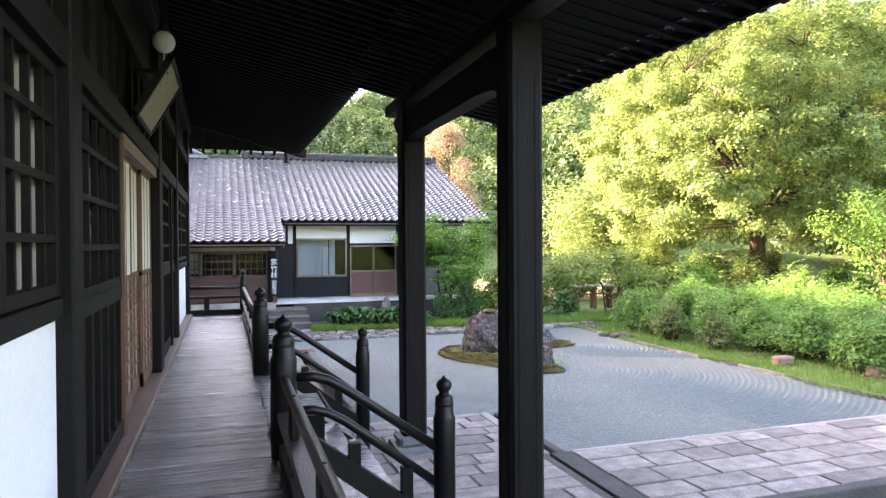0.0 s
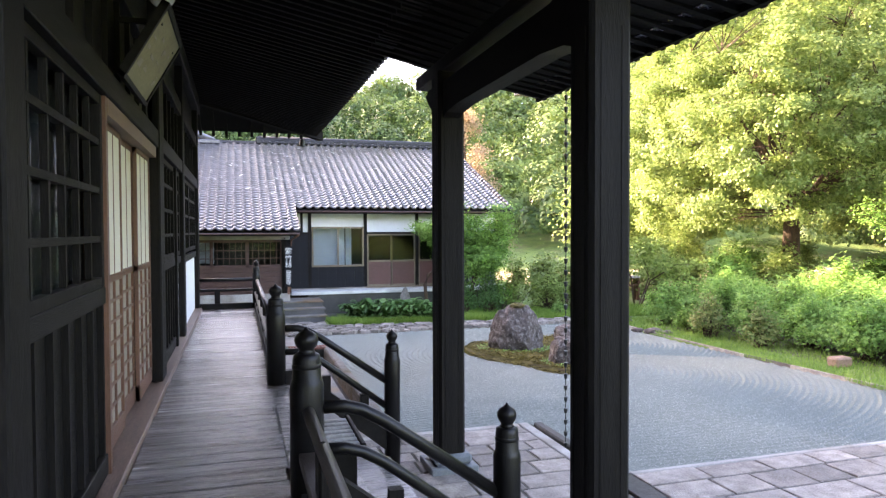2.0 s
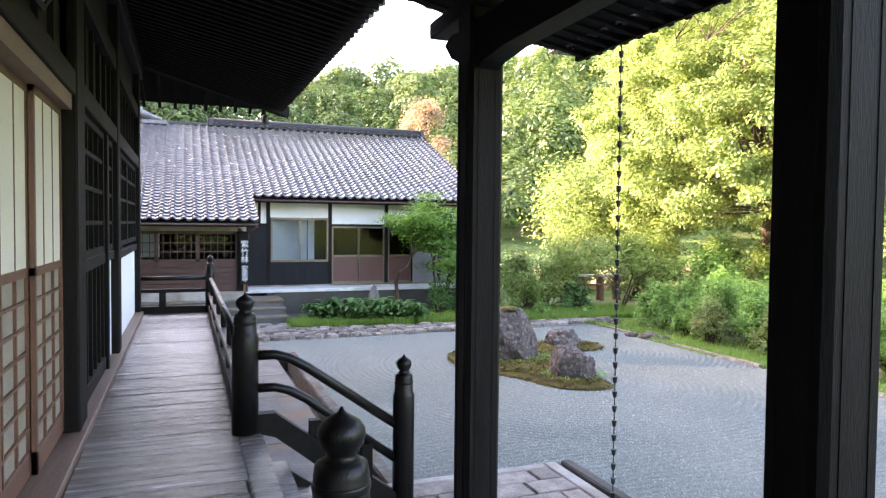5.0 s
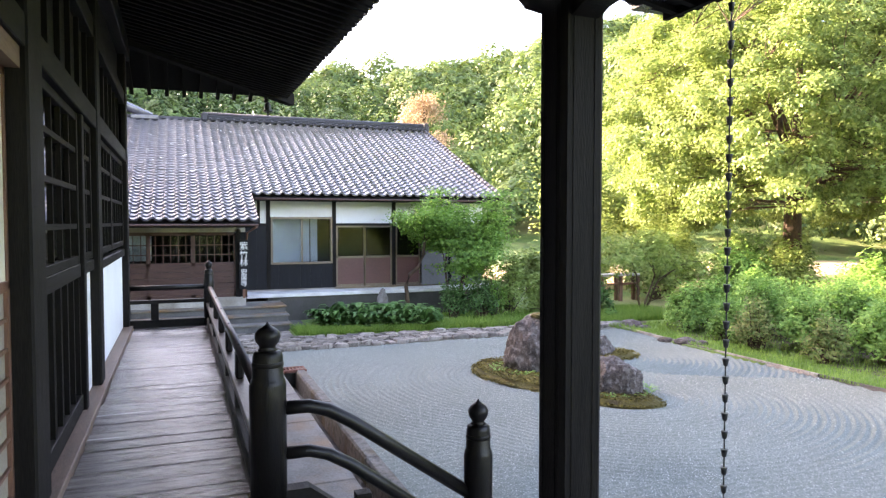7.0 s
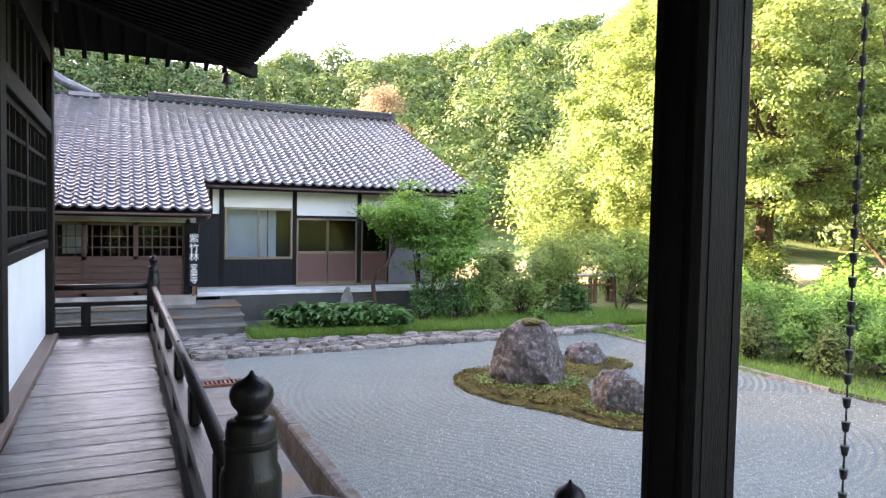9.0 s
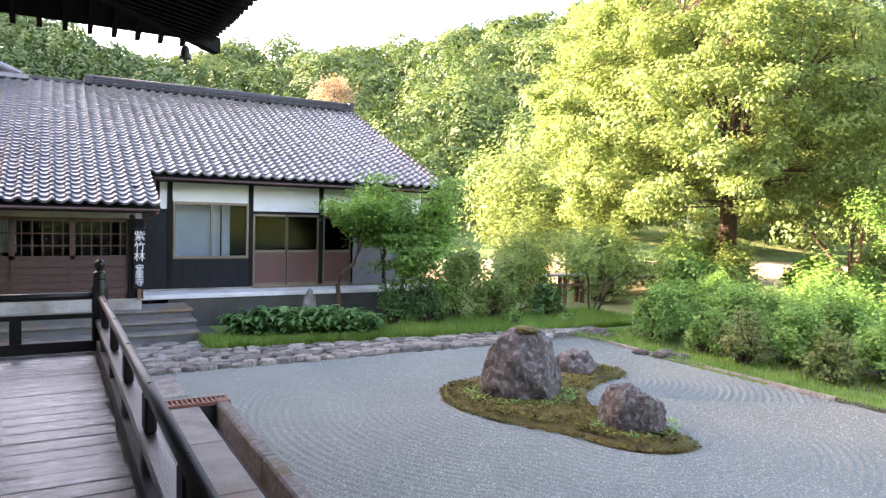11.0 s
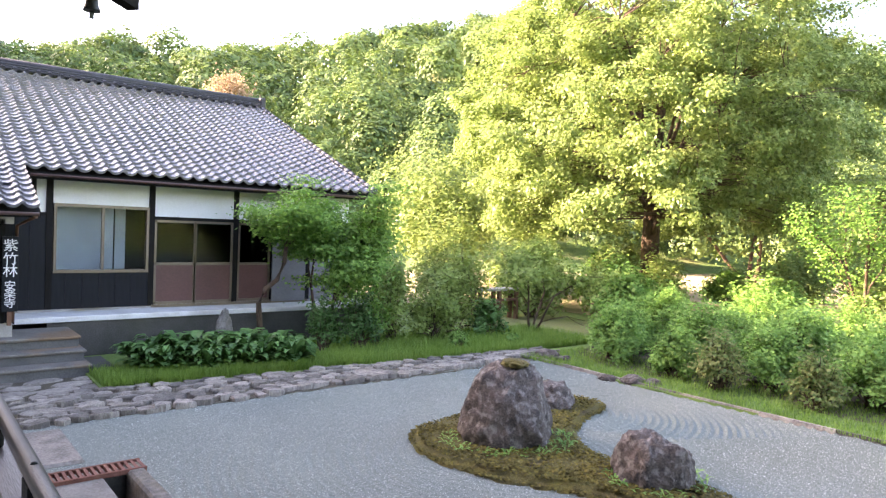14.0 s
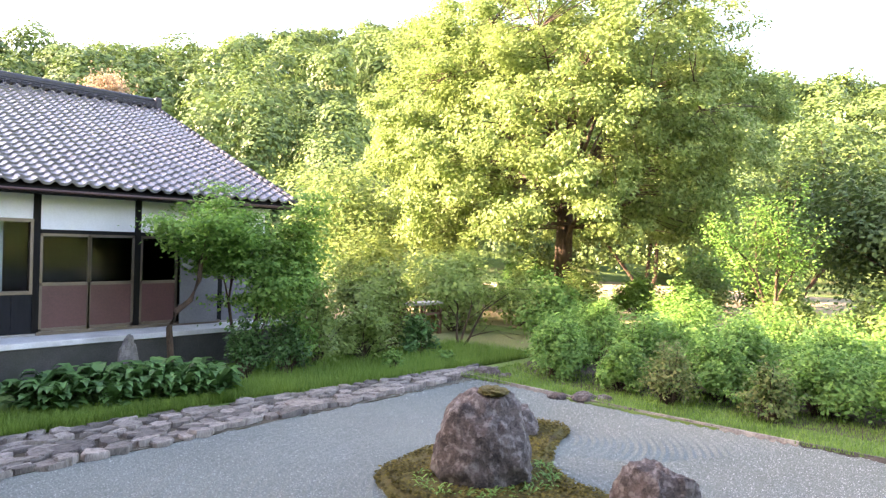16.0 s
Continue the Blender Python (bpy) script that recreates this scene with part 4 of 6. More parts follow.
# ---- flat stone path behind the gravel ----
path = thing("stone_path", "band of irregular flat stones behind the gravel court", "path", kind="structure", at=(6, 17.9, -1.2))
part("bed", boxes((1.3, 11.4, 17.22, 18.8, -1.3, -1.195)), SOIL, path)
rs = random.Random(21)


def path_edges(x):
    lo = 17.12 + 0.03 * (x - 1.3)
    hi = 18.85 - 0.075 * (x - 1.3)
    return lo, hi


stone_meshes = []
for k in range(18):
    bm = bmesh.new()
    n = rs.randint(6, 10)
    ang = [2 * math.pi * i / n + rs.uniform(-0.3, 0.3) for i in range(n)]
    rad = [rs.uniform(0.72, 1.18) for _ in range(n)]
    top = [bm.verts.new((0.5 * r * 0.93 * math.cos(a), 0.5 * r * 0.93 * math.sin(a), 0.042 + rs.uniform(-0.008, 0.012))) for a, r in zip(ang, rad)]
    low = [bm.verts.new((0.5 * r * math.cos(a), 0.5 * r * math.sin(a), 0.025)) for a, r in zip(ang, rad)]
    bot = [bm.verts.new((0.5 * r * math.cos(a), 0.5 * r * math.sin(a), -0.05)) for a, r in zip(ang, rad)]
    bm.faces.new(top)
    for i in range(n):
        j = (i + 1) % n
        bm.faces.new((low[i], low[j], top[j], top[i]))
        bm.faces.new((bot[i], bot[j], low[j], low[i]))
    me = bpy.data.meshes.new("stone")
    bmesh.ops.recalc_face_normals(bm, faces=bm.faces[:])
    bm.to_mesh(me)
    bm.free()
    me.materials.append(COBBLE)
    stone_meshes.append(me)
x = 1.45
while x < 11.2:
    lo, hi = path_edges(x)
    y = lo + 0.10
    while y < hi:
        s = rs.choice((0.12, 0.15, 0.18, 0.22, 0.27, 0.34)) * rs.uniform(0.9, 1.1)
        o = new("stone", rs.choice(stone_meshes))
        under(o, path)
        o.location = Vector((x + rs.uniform(-0.08, 0.08), y + rs.uniform(-0.03, 0.03), -1.20 + rs.uniform(0, 0.025))) 
        o.rotation_euler = (rs.uniform(-0.06, 0.06), rs.uniform(-0.06, 0.06), rs.uniform(-0.35, 0.35) + rs.choice((0, math.pi)))
        o.scale = (rs.uniform(0.22, 0.46), s * 1.05, rs.uniform(0.5, 1.3) if y > lo + 0.2 else rs.uniform(1.0, 1.8))
        y += s * 0.9
    x += 0.27


# broad flags between the path and the entrance steps
y = 18.86
for row in range(3):
    h = (0.34, 0.38, 0.30)[row]
    x = -1.8 + 0.2 * row
    while x < 2.45:
        w = rs.uniform(0.45, 0.85)
        o = new("flagstone", rs.choice(stone_meshes))
        under(o, path)
        o.location = (x + w / 2, y + h / 2, -1.215)
        o.rotation_euler = (0, 0, rs.choice((0, math.pi)) + rs.uniform(-0.1, 0.1))
        o.scale = (w * 1.08, h * 1.08, 0.7)
        x += w
    y += h
part("bed", boxes((-1.8, 2.6, 18.80, 19.89, -1.3, -1.205)), SOIL, path)


# ---- the house across the court ----
HY = 22.5
EAVE_Y, EAVE_Z, RIDGE_Y, HR_Z = 21.8, 2.20, 28.9, 5.12
SLOPE = (HR_Z - EAVE_Z) / (RIDGE_Y - EAVE_Y)
LOW_Y = 20.1
GX = 9.35
house = thing("house", "low Japanese house with grey tiled roof, white plaster and black boards", "house", at=(4, 25, -0.5))


def slope_z(y):
    return EAVE_Z + SLOPE * (y - EAVE_Y)


def hbox(name, material, *specs, label="", bevel=0.0):
    return part(name, boxes(*specs, bevel=bevel), material, house, label)


# wall with openings: pieces round the window and the doors
hbox("wall", PLASTER, (1.75, 2.46, HY, HY + 0.12, 1.42, 2.25), (2.46, 4.26, HY, HY + 0.12, 1.62, 2.25), (4.26, 9.0, HY, HY + 0.12, 1.42, 2.25), label="white plaster wall")
hbox("wall", BLACKBOARD, (1.70, 2.46, HY - 0.03, HY + 0.12, -0.42, 1.37), label="black boarded wall")
hbox("wall", BLACKBOARD, (2.46, 4.26, HY - 0.03, HY + 0.12, -0.42, 0.30), label="black boarded wall")
hbox("wall", GREYSHEET, (7.9, 9.0, HY, HY + 0.12, -0.5, 1.42), label="grey rendered wall")
hbox("side_wall", PLASTER, (8.9, 9.0, HY + 0.12, 35, -0.5, 2.6))
hbox("gable", PLASTER, (8.9, 8.98, 24.2, 33.6, 2.6, 3.15))
# near-black shell, so the rooms read as unlit through the panes
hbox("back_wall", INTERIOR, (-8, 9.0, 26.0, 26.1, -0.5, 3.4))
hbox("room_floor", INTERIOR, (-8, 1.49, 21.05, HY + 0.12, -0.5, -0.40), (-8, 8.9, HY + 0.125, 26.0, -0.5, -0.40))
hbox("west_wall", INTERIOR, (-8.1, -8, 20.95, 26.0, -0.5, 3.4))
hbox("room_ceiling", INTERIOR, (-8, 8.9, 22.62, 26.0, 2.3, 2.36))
for i in range(9):
    x = 1.80 + 0.30 * i
    if x < 4.2:
        hbox("board_batten", BLACKBOARD, (x, x + 0.022, HY - 0.042, HY - 0.028, -0.40, 1.36 if x < 2.42 else 0.28))
for x in (2.42, 4.28, 6.08, 7.88):
    hbox("post", DARK, (x - 0.055, x + 0.055, HY - 0.045, HY + 0.1, -0.42, 2.2))
hbox("brace", DARK, (2.12, 2.20, HY - 0.02, HY + 0.02, 1.38, 2.2))
hbox("lintel", DARK, (1.75, 2.46, HY - 0.035, HY + 0.1, 1.37, 1.44))
hbox("lintel", DARK, (4.26, 7.9, HY - 0.035, HY + 0.1, 1.37, 1.44))
hbox("eave_beam", DARK, (1.75, 9.0, HY - 0.04, HY + 0.1, 2.06, 2.2))
hbox("sill", SASH, (4.3, 7.9, HY - 0.06, HY + 0.1, -0.46, -0.40))
hbox("foundation", CONCRETE, (1.7, 9.0, HY - 0.02, HY + 0.14, -0.62, -0.425))
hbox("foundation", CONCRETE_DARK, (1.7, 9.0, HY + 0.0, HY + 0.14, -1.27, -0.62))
# window
win = hbox("window", SASH, (2.49, 2.54, HY - 0.06, HY + 0.06, 0.32, 1.60), (4.17, 4.22, HY - 0.06, HY + 0.06, 0.32, 1.60), (2.49, 4.22, HY - 0.065, HY + 0.06, 0.28, 0.34),
           (2.49, 4.22, HY - 0.065, HY + 0.06, 1.56, 1.62), (3.33, 3.38, HY - 0.04, HY + 0.04, 0.34, 1.56), label="bronze aluminium sliding window")
part("pane", boxes((2.54, 3.34, HY - 0.005, HY, 0.34, 1.56)), GLASS, win)
part("pane", boxes((3.37, 4.17, HY + 0.015, HY + 0.02, 0.34, 1.56)), GLASS, win)
part("curtain", boxes((2.55, 3.62, HY + 0.30, HY + 0.315, 0.20, 1.60)), CURTAIN, win, "pale inner blind")
part("curtain", boxes((3.66, 3.86, HY + 0.34, HY + 0.355, 0.20, 1.60)), CURTAIN, win, "pale inner blind")


def glazed_door(x0, x1):
    d = hbox("sliding_door", SASH, (x0, x0 + 0.045, HY - 0.03, HY + 0.02, -0.40, 1.37), (x1 - 0.045, x1, HY - 0.03, HY + 0.02, -0.40, 1.37), (x0, x1, HY - 0.03, HY + 0.02, 1.32, 1.37),
             (x0, x1, HY - 0.03, HY + 0.02, 0.42, 0.48), (x0, x1, HY - 0.03, HY + 0.02, -0.40, -0.34), label="sliding door with glass above a maroon panel")
    part("panel", boxes((x0 + 0.04, x1 - 0.04, HY - 0.018, HY + 0.005, -0.35, 0.43)), MAROON, d, "maroon lower panel")
    part("pane", boxes((x0 + 0.04, x1 - 0.04, HY - 0.008, HY - 0.003, 0.47, 1.33)), GLASS, d)


for x0, x1 in ((4.34, 5.20), (5.17, 6.02), (6.14, 6.92)):
    glazed_door(x0, x1)
screen = hbox("shutter", GREYSHEET, (6.95, 7.80, HY - 0.10, HY - 0.06, -0.42, 0.95), label="grey leaning sheet beside the doors")
# terrace
terrace = thing("terrace", "pale concrete terrace along the house", "terrace", kind="structure", at=(5, 21.8, -1.2))
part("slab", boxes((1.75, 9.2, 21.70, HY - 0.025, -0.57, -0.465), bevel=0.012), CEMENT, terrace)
# front in much darker concrete than the slab above it
part("front", boxes((2.3, 9.2, 21.74, HY - 0.03, -1.27, -0.575)), CONCRETE_DARK, terrace, "dark grey stained terrace front")
steps = thing("entrance_steps", "three grey concrete steps to the entrance", "steps", at=(1.2, 19, -1.2))
# pale treads over dark risers: sky light and shade put into the colours
for i in range(3):
    z = -1.015 + 0.185 * i
    part("step", boxes((-1.8, 2.64 - 0.02 * i, 19.93 + 0.33 * i, 21.69, -1.27, z - 0.05), bevel=0.008), STEPSTONE, steps)
    part("tread", boxes((-1.8, 2.67 - 0.02 * i, 19.885 + 0.33 * i, 21.69, z - 0.048, z), bevel=0.012), SLAB, steps, "lighter tread with overhead sky light put into its colour")
part("cheek", boxes((2.70, 3.05, 19.95, 20.98, -1.27, -1.10), bevel=0.02), CONCRETE_DARK, steps)

# entrance wing
WY = 20.95
wing_y = WY
hbox("wing_wall", BLACKBOARD, (1.50, 1.70, wing_y, HY, -0.45, 1.9))
hbox("wing_header", CONCRETE, (-6, 1.66, wing_y - 0.06, wing_y + 0.04, 1.22, 1.36), label="weathered pale header board")
hbox("wing_post", DARK, (1.42, 1.54, wing_y - 0.06, wing_y + 0.06, -0.45, 1.3))
hbox("wing_plinth", CONCRETE, (-6, 1.66, wing_y - 0.08, wing_y + 0.06, -0.66, -0.42))


def lattice_door(x0, x1, y):
    d = hbox("entrance_door", DOORWOOD, (x0, x0 + 0.06, y - 0.02, y + 0.02, -0.42, 1.22), (x1 - 0.06, x1, y - 0.02, y + 0.02, -0.42, 1.22), (x0, x1, y - 0.02, y + 0.02, 1.14, 1.22),
             (x0, x1, y - 0.02, y + 0.02, 0.38, 0.46), (x0, x1, y - 0.02, y + 0.02, -0.42, -0.34), label="dark brown lattice entrance door")
    part("pane", boxes((x0 + 0.05, x1 - 0.05, y + 0.004, y + 0.009, 0.45, 1.15)), GLASS, d)
    n = 6
    for i in range(1, n):
        x = x0 + (x1 - x0) * i / n
        part("bar", boxes((x - 0.009, x + 0.009, y - 0.014, y + 0.003, 0.45, 1.15)), DOORWOOD, d)
    for z in (0.66, 0.90):
        part("bar", boxes((x0 + 0.05, x1 - 0.05, y - 0.012, y + 0.002, z - 0.012, z + 0.012)), DOORWOOD, d)
    for i in range(5):
        z = -0.34 + 0.145 * i
        part("board", boxes((x0 + 0.05, x1 - 0.05, y - 0.012, y + 0.012, z, z + 0.14), bevel=0.006), DOORWOOD, d)


for i in range(4):
    lattice_door(1.42 - 1.02 * (i + 1), 1.42 - 1.02 * i + 0.02, wing_y + (0.0 if i % 2 else 0.045))
hbox("inner_screen", CURTAIN, (-1.05, -0.55, wing_y + 0.5, wing_y + 0.52, 0.5, 1.15), label="lit paper screen inside")
# added near-black partition keeps the entrance looking unlit
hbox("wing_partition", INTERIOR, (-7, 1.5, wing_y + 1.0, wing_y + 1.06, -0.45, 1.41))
hbox("wing_ceiling", EAVEWOOD, (-7, 1.7, LOW_Y + 0.1, HY, 1.40, 1.43))

# name board: black upright board with white brushed strokes
board = thing("name_board", "tall black name board with white brushed characters", "sign", at=(1.61, wing_y - 0.12, -0.45))
BX, BY = 1.61, wing_y - 0.13
part("plank", boxes((BX - 0.115, BX + 0.115, BY - 0.02, BY + 0.015, -0.22, 1.02), bevel=0.006), BLACKBOARD, board)
part("foot", boxes((BX - 0.03, BX + 0.03, BY + 0.0, BY + 0.04, -0.45, -0.2)), BROWN, board)
for ch, z, size in (("紫", 0.86, 0.19), ("竹", 0.64, 0.19), ("林", 0.44, 0.19), ("安", 0.20, 0.15), ("楽", 0.06, 0.15), ("寺", -0.09, 0.15)):
    cu = bpy.data.curves.new("character", "FONT")
    cu.body = ch
    cu.align_x, cu.align_y = "CENTER", "CENTER"
    cu.size, cu.extrude = size * 1.15, 0.002
    cu.materials.append(ENAMEL)
    o = new("character", cu)
    o.parent = board
    o.matrix_parent_inverse = board.matrix_basis.inverted()
    o.matrix_basis = pose(BX, BY - 0.0225, z, 90, 0, 0)

# roof: battened deck and separate pan tiles in courses
TW, TL = 0.268, 0.235
ROOF_X0 = -5.6
roof_bm = bmesh.new()
deck = [(ROOF_X0, LOW_Y + 0.04, slope_z(LOW_Y) - 0.06), (1.93, LOW_Y + 0.04, slope_z(LOW_Y) - 0.06), (1.93, EAVE_Y + 0.03, EAVE_Z - 0.06), (GX, EAVE_Y + 0.03, EAVE_Z - 0.06),
        (GX, RIDGE_Y, HR_Z - 0.06), (ROOF_X0, RIDGE_Y, HR_Z - 0.06)]
f = roof_bm.faces.new([roof_bm.verts.new(p) for p in deck])
ext = bmesh.ops.extrude_face_region(roof_bm, geom=[f])
bmesh.ops.translate(roof_bm, verts=[v for v in ext["geom"] if isinstance(v, bmesh.types.BMVert)], vec=(0, 0, -0.10))
roof = part("roof", roof_bm, EAVEWOOD, house, "grey tiled roof")
raw("back_slope", [(ROOF_X0, RIDGE_Y, HR_Z), (GX, RIDGE_Y, HR_Z), (GX, 36, 2.2), (ROOF_X0, 36, 2.2)], [(0, 1, 2, 3)], TILE, house)
PROFILE = [(0.0, 0.048), (0.032, 0.066), (0.064, 0.052), (0.098, 0.016), (0.14, 0.002), (0.19, 0.0), (0.238, 0.018), (0.274, 0.050)]


def tile_points(x, y, z):
    """One S-shaped pan tile: its lower edge stands proud of the course below."""
    pts = []
    run = TL * 1.12 / math.sqrt(1 + SLOPE * SLOPE)
    for px, pz in PROFILE:
        pts.append((x + px, y, z + pz + 0.034))
    for px, pz in PROFILE:
        pts.append((x + px, y + run, z + SLOPE * run + pz))
    for px, pz in PROFILE:
        pts.append((x + px, y + 0.004, z + pz - 0.012))
    return pts


def tile_faces(o):
    k = len(PROFILE)
    fs = [(o + i, o + i + 1, o + k + i + 1, o + k + i) for i in range(k - 1)]
    fs += [(o + 2 * k + i, o + 2 * k + i + 1, o + i + 1, o + i) for i in range(k - 1)]
    return fs


tile_me = bpy.data.meshes.new("tile")
tile_me.from_pydata(tile_points(0, 0, 0), [], tile_faces(0))
tile_me.materials.append(TILE)
tv, tf = [], []
rt = random.Random(5)
rows = int((RIDGE_Y - LOW_Y) / (TL / math.sqrt(1 + SLOPE * SLOPE)))
step = TL / math.sqrt(1 + SLOPE * SLOPE)
near_tiles = 0
for r in range(rows):
    y = LOW_Y + step * r
    z = slope_z(y)
    x = ROOF_X0
    while x < GX - 0.2:
        if y >= EAVE_Y - 0.06 or x < 1.75:
            dx, dz = rt.uniform(-0.004, 0.004), rt.uniform(-0.004, 0.004)
            if -0.9 < x and ((r < 12 and x < 1.75) or (r in (7, 8, 9, 10, 11, 12) and x < 6.2)) and near_tiles < 300:
                o = new("tile", tile_me)
                under(o, roof)
                o.location = (x + dx, y, z + dz)
                near_tiles += 1
            else:
                tf += tile_faces(len(tv))
                tv += tile_points(x + dx, y, z + dz)
        x += TW
rest = raw("roof_tiles", tv, tf, TILE, house)
tagged(rest, "grey glazed pan tiles in wavy courses", kind="stuff")
# ridge of stacked flat tiles with a round cap
ridge = thing("roof_ridge", "layered tile ridge along the top of the roof", "roof ridge", kind="structure", at=(5, RIDGE_Y, HR_Z))
for i in range(3):
    w = 0.20 - 0.03 * i
    part("ridge_course", boxes((1.05, GX + 0.05 - 0.03 * i, RIDGE_Y - w, RIDGE_Y + w, HR_Z + 0.06 * i, HR_Z + 0.045 + 0.06 * i), bevel=0.008), RIDGETILE, ridge)
bm = bmesh.new()
tube(bm, [(1.0, RIDGE_Y, HR_Z + 0.20), (GX + 0.08, RIDGE_Y, HR_Z + 0.20)], 0.09, 12)
part("ridge_cap", bm, RIDGETILE, ridge)
part("ridge_end", boxes((0.90, 1.12, RIDGE_Y - 0.24, RIDGE_Y + 0.24, HR_Z - 0.05, HR_Z + 0.25), bevel=0.04), RIDGETILE, ridge)
part("ridge_end", boxes((GX - 0.05, GX + 0.14, RIDGE_Y - 0.24, RIDGE_Y + 0.24, HR_Z - 0.06, HR_Z + 0.30), bevel=0.04), RIDGETILE, ridge)
part("low_ridge", boxes((ROOF_X0, 0.95, RIDGE_Y - 0.16, RIDGE_Y + 0.16, HR_Z - 0.05, HR_Z + 0.06), bevel=0.02), RIDGETILE, ridge)
for i in range(31):
    x = 1.2 + 0.268 * i
    part("ridge_bead", tube(bmesh.new(), [(x, RIDGE_Y - 0.28, HR_Z - 0.02), (x, RIDGE_Y - 0.15, HR_Z + 0.03)], 0.06, 8), RIDGETILE, ridge)
# verge at the gable end
bm = bmesh.new()
for i in range(28):
    y = EAVE_Y + (RIDGE_Y - EAVE_Y) * i / 28
    tube(bm, [(GX - 0.02, y, slope_z(y) + 0.06), (GX - 0.02, y + 0.28, slope_z(y + 0.28) + 0.035)], 0.065, 8)
part("verge_tiles", bm, TILE, ridge)
# gutter and eave board
part("gutter", tube(bmesh.new(), [(2.0, EAVE_Y - 0.02, EAVE_Z - 0.10), (GX - 0.1, EAVE_Y - 0.02, EAVE_Z - 0.10)], 0.028, 8), DOORWOOD, house, "thin brown gutter")
part("gutter", tube(bmesh.new(), [(ROOF_X0, LOW_Y - 0.02, slope_z(LOW_Y) - 0.10), (1.9, LOW_Y - 0.02, slope_z(LOW_Y) - 0.10)], 0.028, 8), DOORWOOD, house, "thin brown gutter")
part("downpipe", tube(bmesh.new(), [(1.86, LOW_Y, 1.36), (1.70, WY - 0.1, 1.2), (1.66, WY - 0.1, -0.4)], 0.028, 8), BROWN, house)
cheek_bm = bmesh.new()
prism(cheek_bm, [(LOW_Y + 0.9, 1.35), (HY, 1.35), (HY, slope_z(HY) - 0.19), (LOW_Y + 0.9, slope_z(LOW_Y + 0.9) - 0.19)], "x", 1.72, 1.78)
part("cheek", cheek_bm, PLASTER, house)

# taller quarters beyond, at the left end; only its hip ridge is in view
quarters = thing("quarters", "hip ridge of the quarters, with an unseen mass added for shade", "building", kind="structure", at=(-12, 26, -1.2))
# unseen wall and roof slopes, added and sized to keep sun off the court
part("wall", boxes((-20, -6.4, 17, 51, -1.26, 4.2)), PLASTER, quarters)
raw("roof_slope", [(-3.2, 16.2, 4.0), (-3.2, 52, 4.0), (-12, 46, 12.2), (-12, 14, 12.2), (-21, 16.2, 4.0), (-21, 52, 4.0)], [(0, 1, 2, 3), (0, 3, 4), (1, 5, 2), (3, 2, 5, 4)], TILE, quarters)
part("hip_ridge", tube(bmesh.new(), [(-0.75, 28.8, 5.12), (-1.5, 28.6, 5.42), (-2.4, 28.3, 5.9), (-3.6, 27.8, 6.7)], 0.15, 10), TILE, quarters)
part("valley_tiles", boxes((-1.4, -0.5, 28.5, 29.1, 5.0, 5.16), bevel=0.03), TILE, quarters)


# ---- plants ----
class Grove:
    """Limbs of one tree: tapered rods, and the places of its twig ends."""
    def __init__(self, seed):
        self.r = random.Random(seed)
        self.bm = bmesh.new()
        self.tips = []

    def limb(self, p, d, length, radius, depth, spread=0.7, lift=0.15, keep=0.72, forks=3, segs=4):
        r = self.r
        pts, rad = [p.copy()], [radius]
        for i in range(segs):
            d = (d + Vector((r.gauss(0, 0.13), r.gauss(0, 0.13), r.gauss(0, 0.10) + lift * 0.25))).normalized()
            p = p + d * length / segs
            pts.append(p.copy())
            rad.append(radius * (1 - (1 - keep * 0.85) * (i + 1) / segs))
        tube(self.bm, pts, rad, 10 if radius > 0.08 else 5, cap=False)
        if depth == 0:
            self.tips += [q for q in pts[1:]]
            return
        if depth <= 2:
            self.tips += pts[2:]
        for k in range(forks):
            a = r.uniform(0, 2 * math.pi)
            side = d.cross(Vector((math.cos(a), math.sin(a), 0.3))).normalized()
            nd = (d + side * r.uniform(spread * 0.6, spread * 1.2)).normalized()
            start = pts[-1] if k == 0 else pts[r.randint(max(1, segs - 2), segs)]
            self.limb(start, nd, length * r.uniform(0.62, 0.85), rad[-1] * (0.85 if k == 0 else 0.65), depth - 1, spread, lift, keep, forks, max(3, segs - 1))


def crown_points(tips, n, spread, rng, flat=0.8):
    t = np.array([tuple(p) for p in tips])
    idx = rng.integers(0, len(t), n)
    return t[idx] + rng.normal(size=(n, 3)) * np.array((spread, spread, spread * flat))


# the large tree at the side of the court
TX, TY = 22.3, 22.6
rng_np = np.random.default_rng(11)
rb = random.Random(17)
big_tree = thing("tree", "large spreading tree with bright yellow-green foliage", "tree", at=(TX, TY, -1.2))
CC, CR = Vector((TX + 0.1, TY, 5.5)), Vector((7.35, 7.35, 6.3))
limb_bm = bmesh.new()
tube(limb_bm, [(TX, TY, -1.4), (TX - 0.02, TY, -0.6), (TX - 0.05, TY, 1.0), (TX - 0.02, TY, 2.6), (TX + 0.05, TY, 4.2), (TX + 0.2, TY, 6.5), (TX + 0.1, TY, 9.3)],
     [0.55, 0.37, 0.33, 0.29, 0.22, 0.14, 0.05], 14)
nodes = []
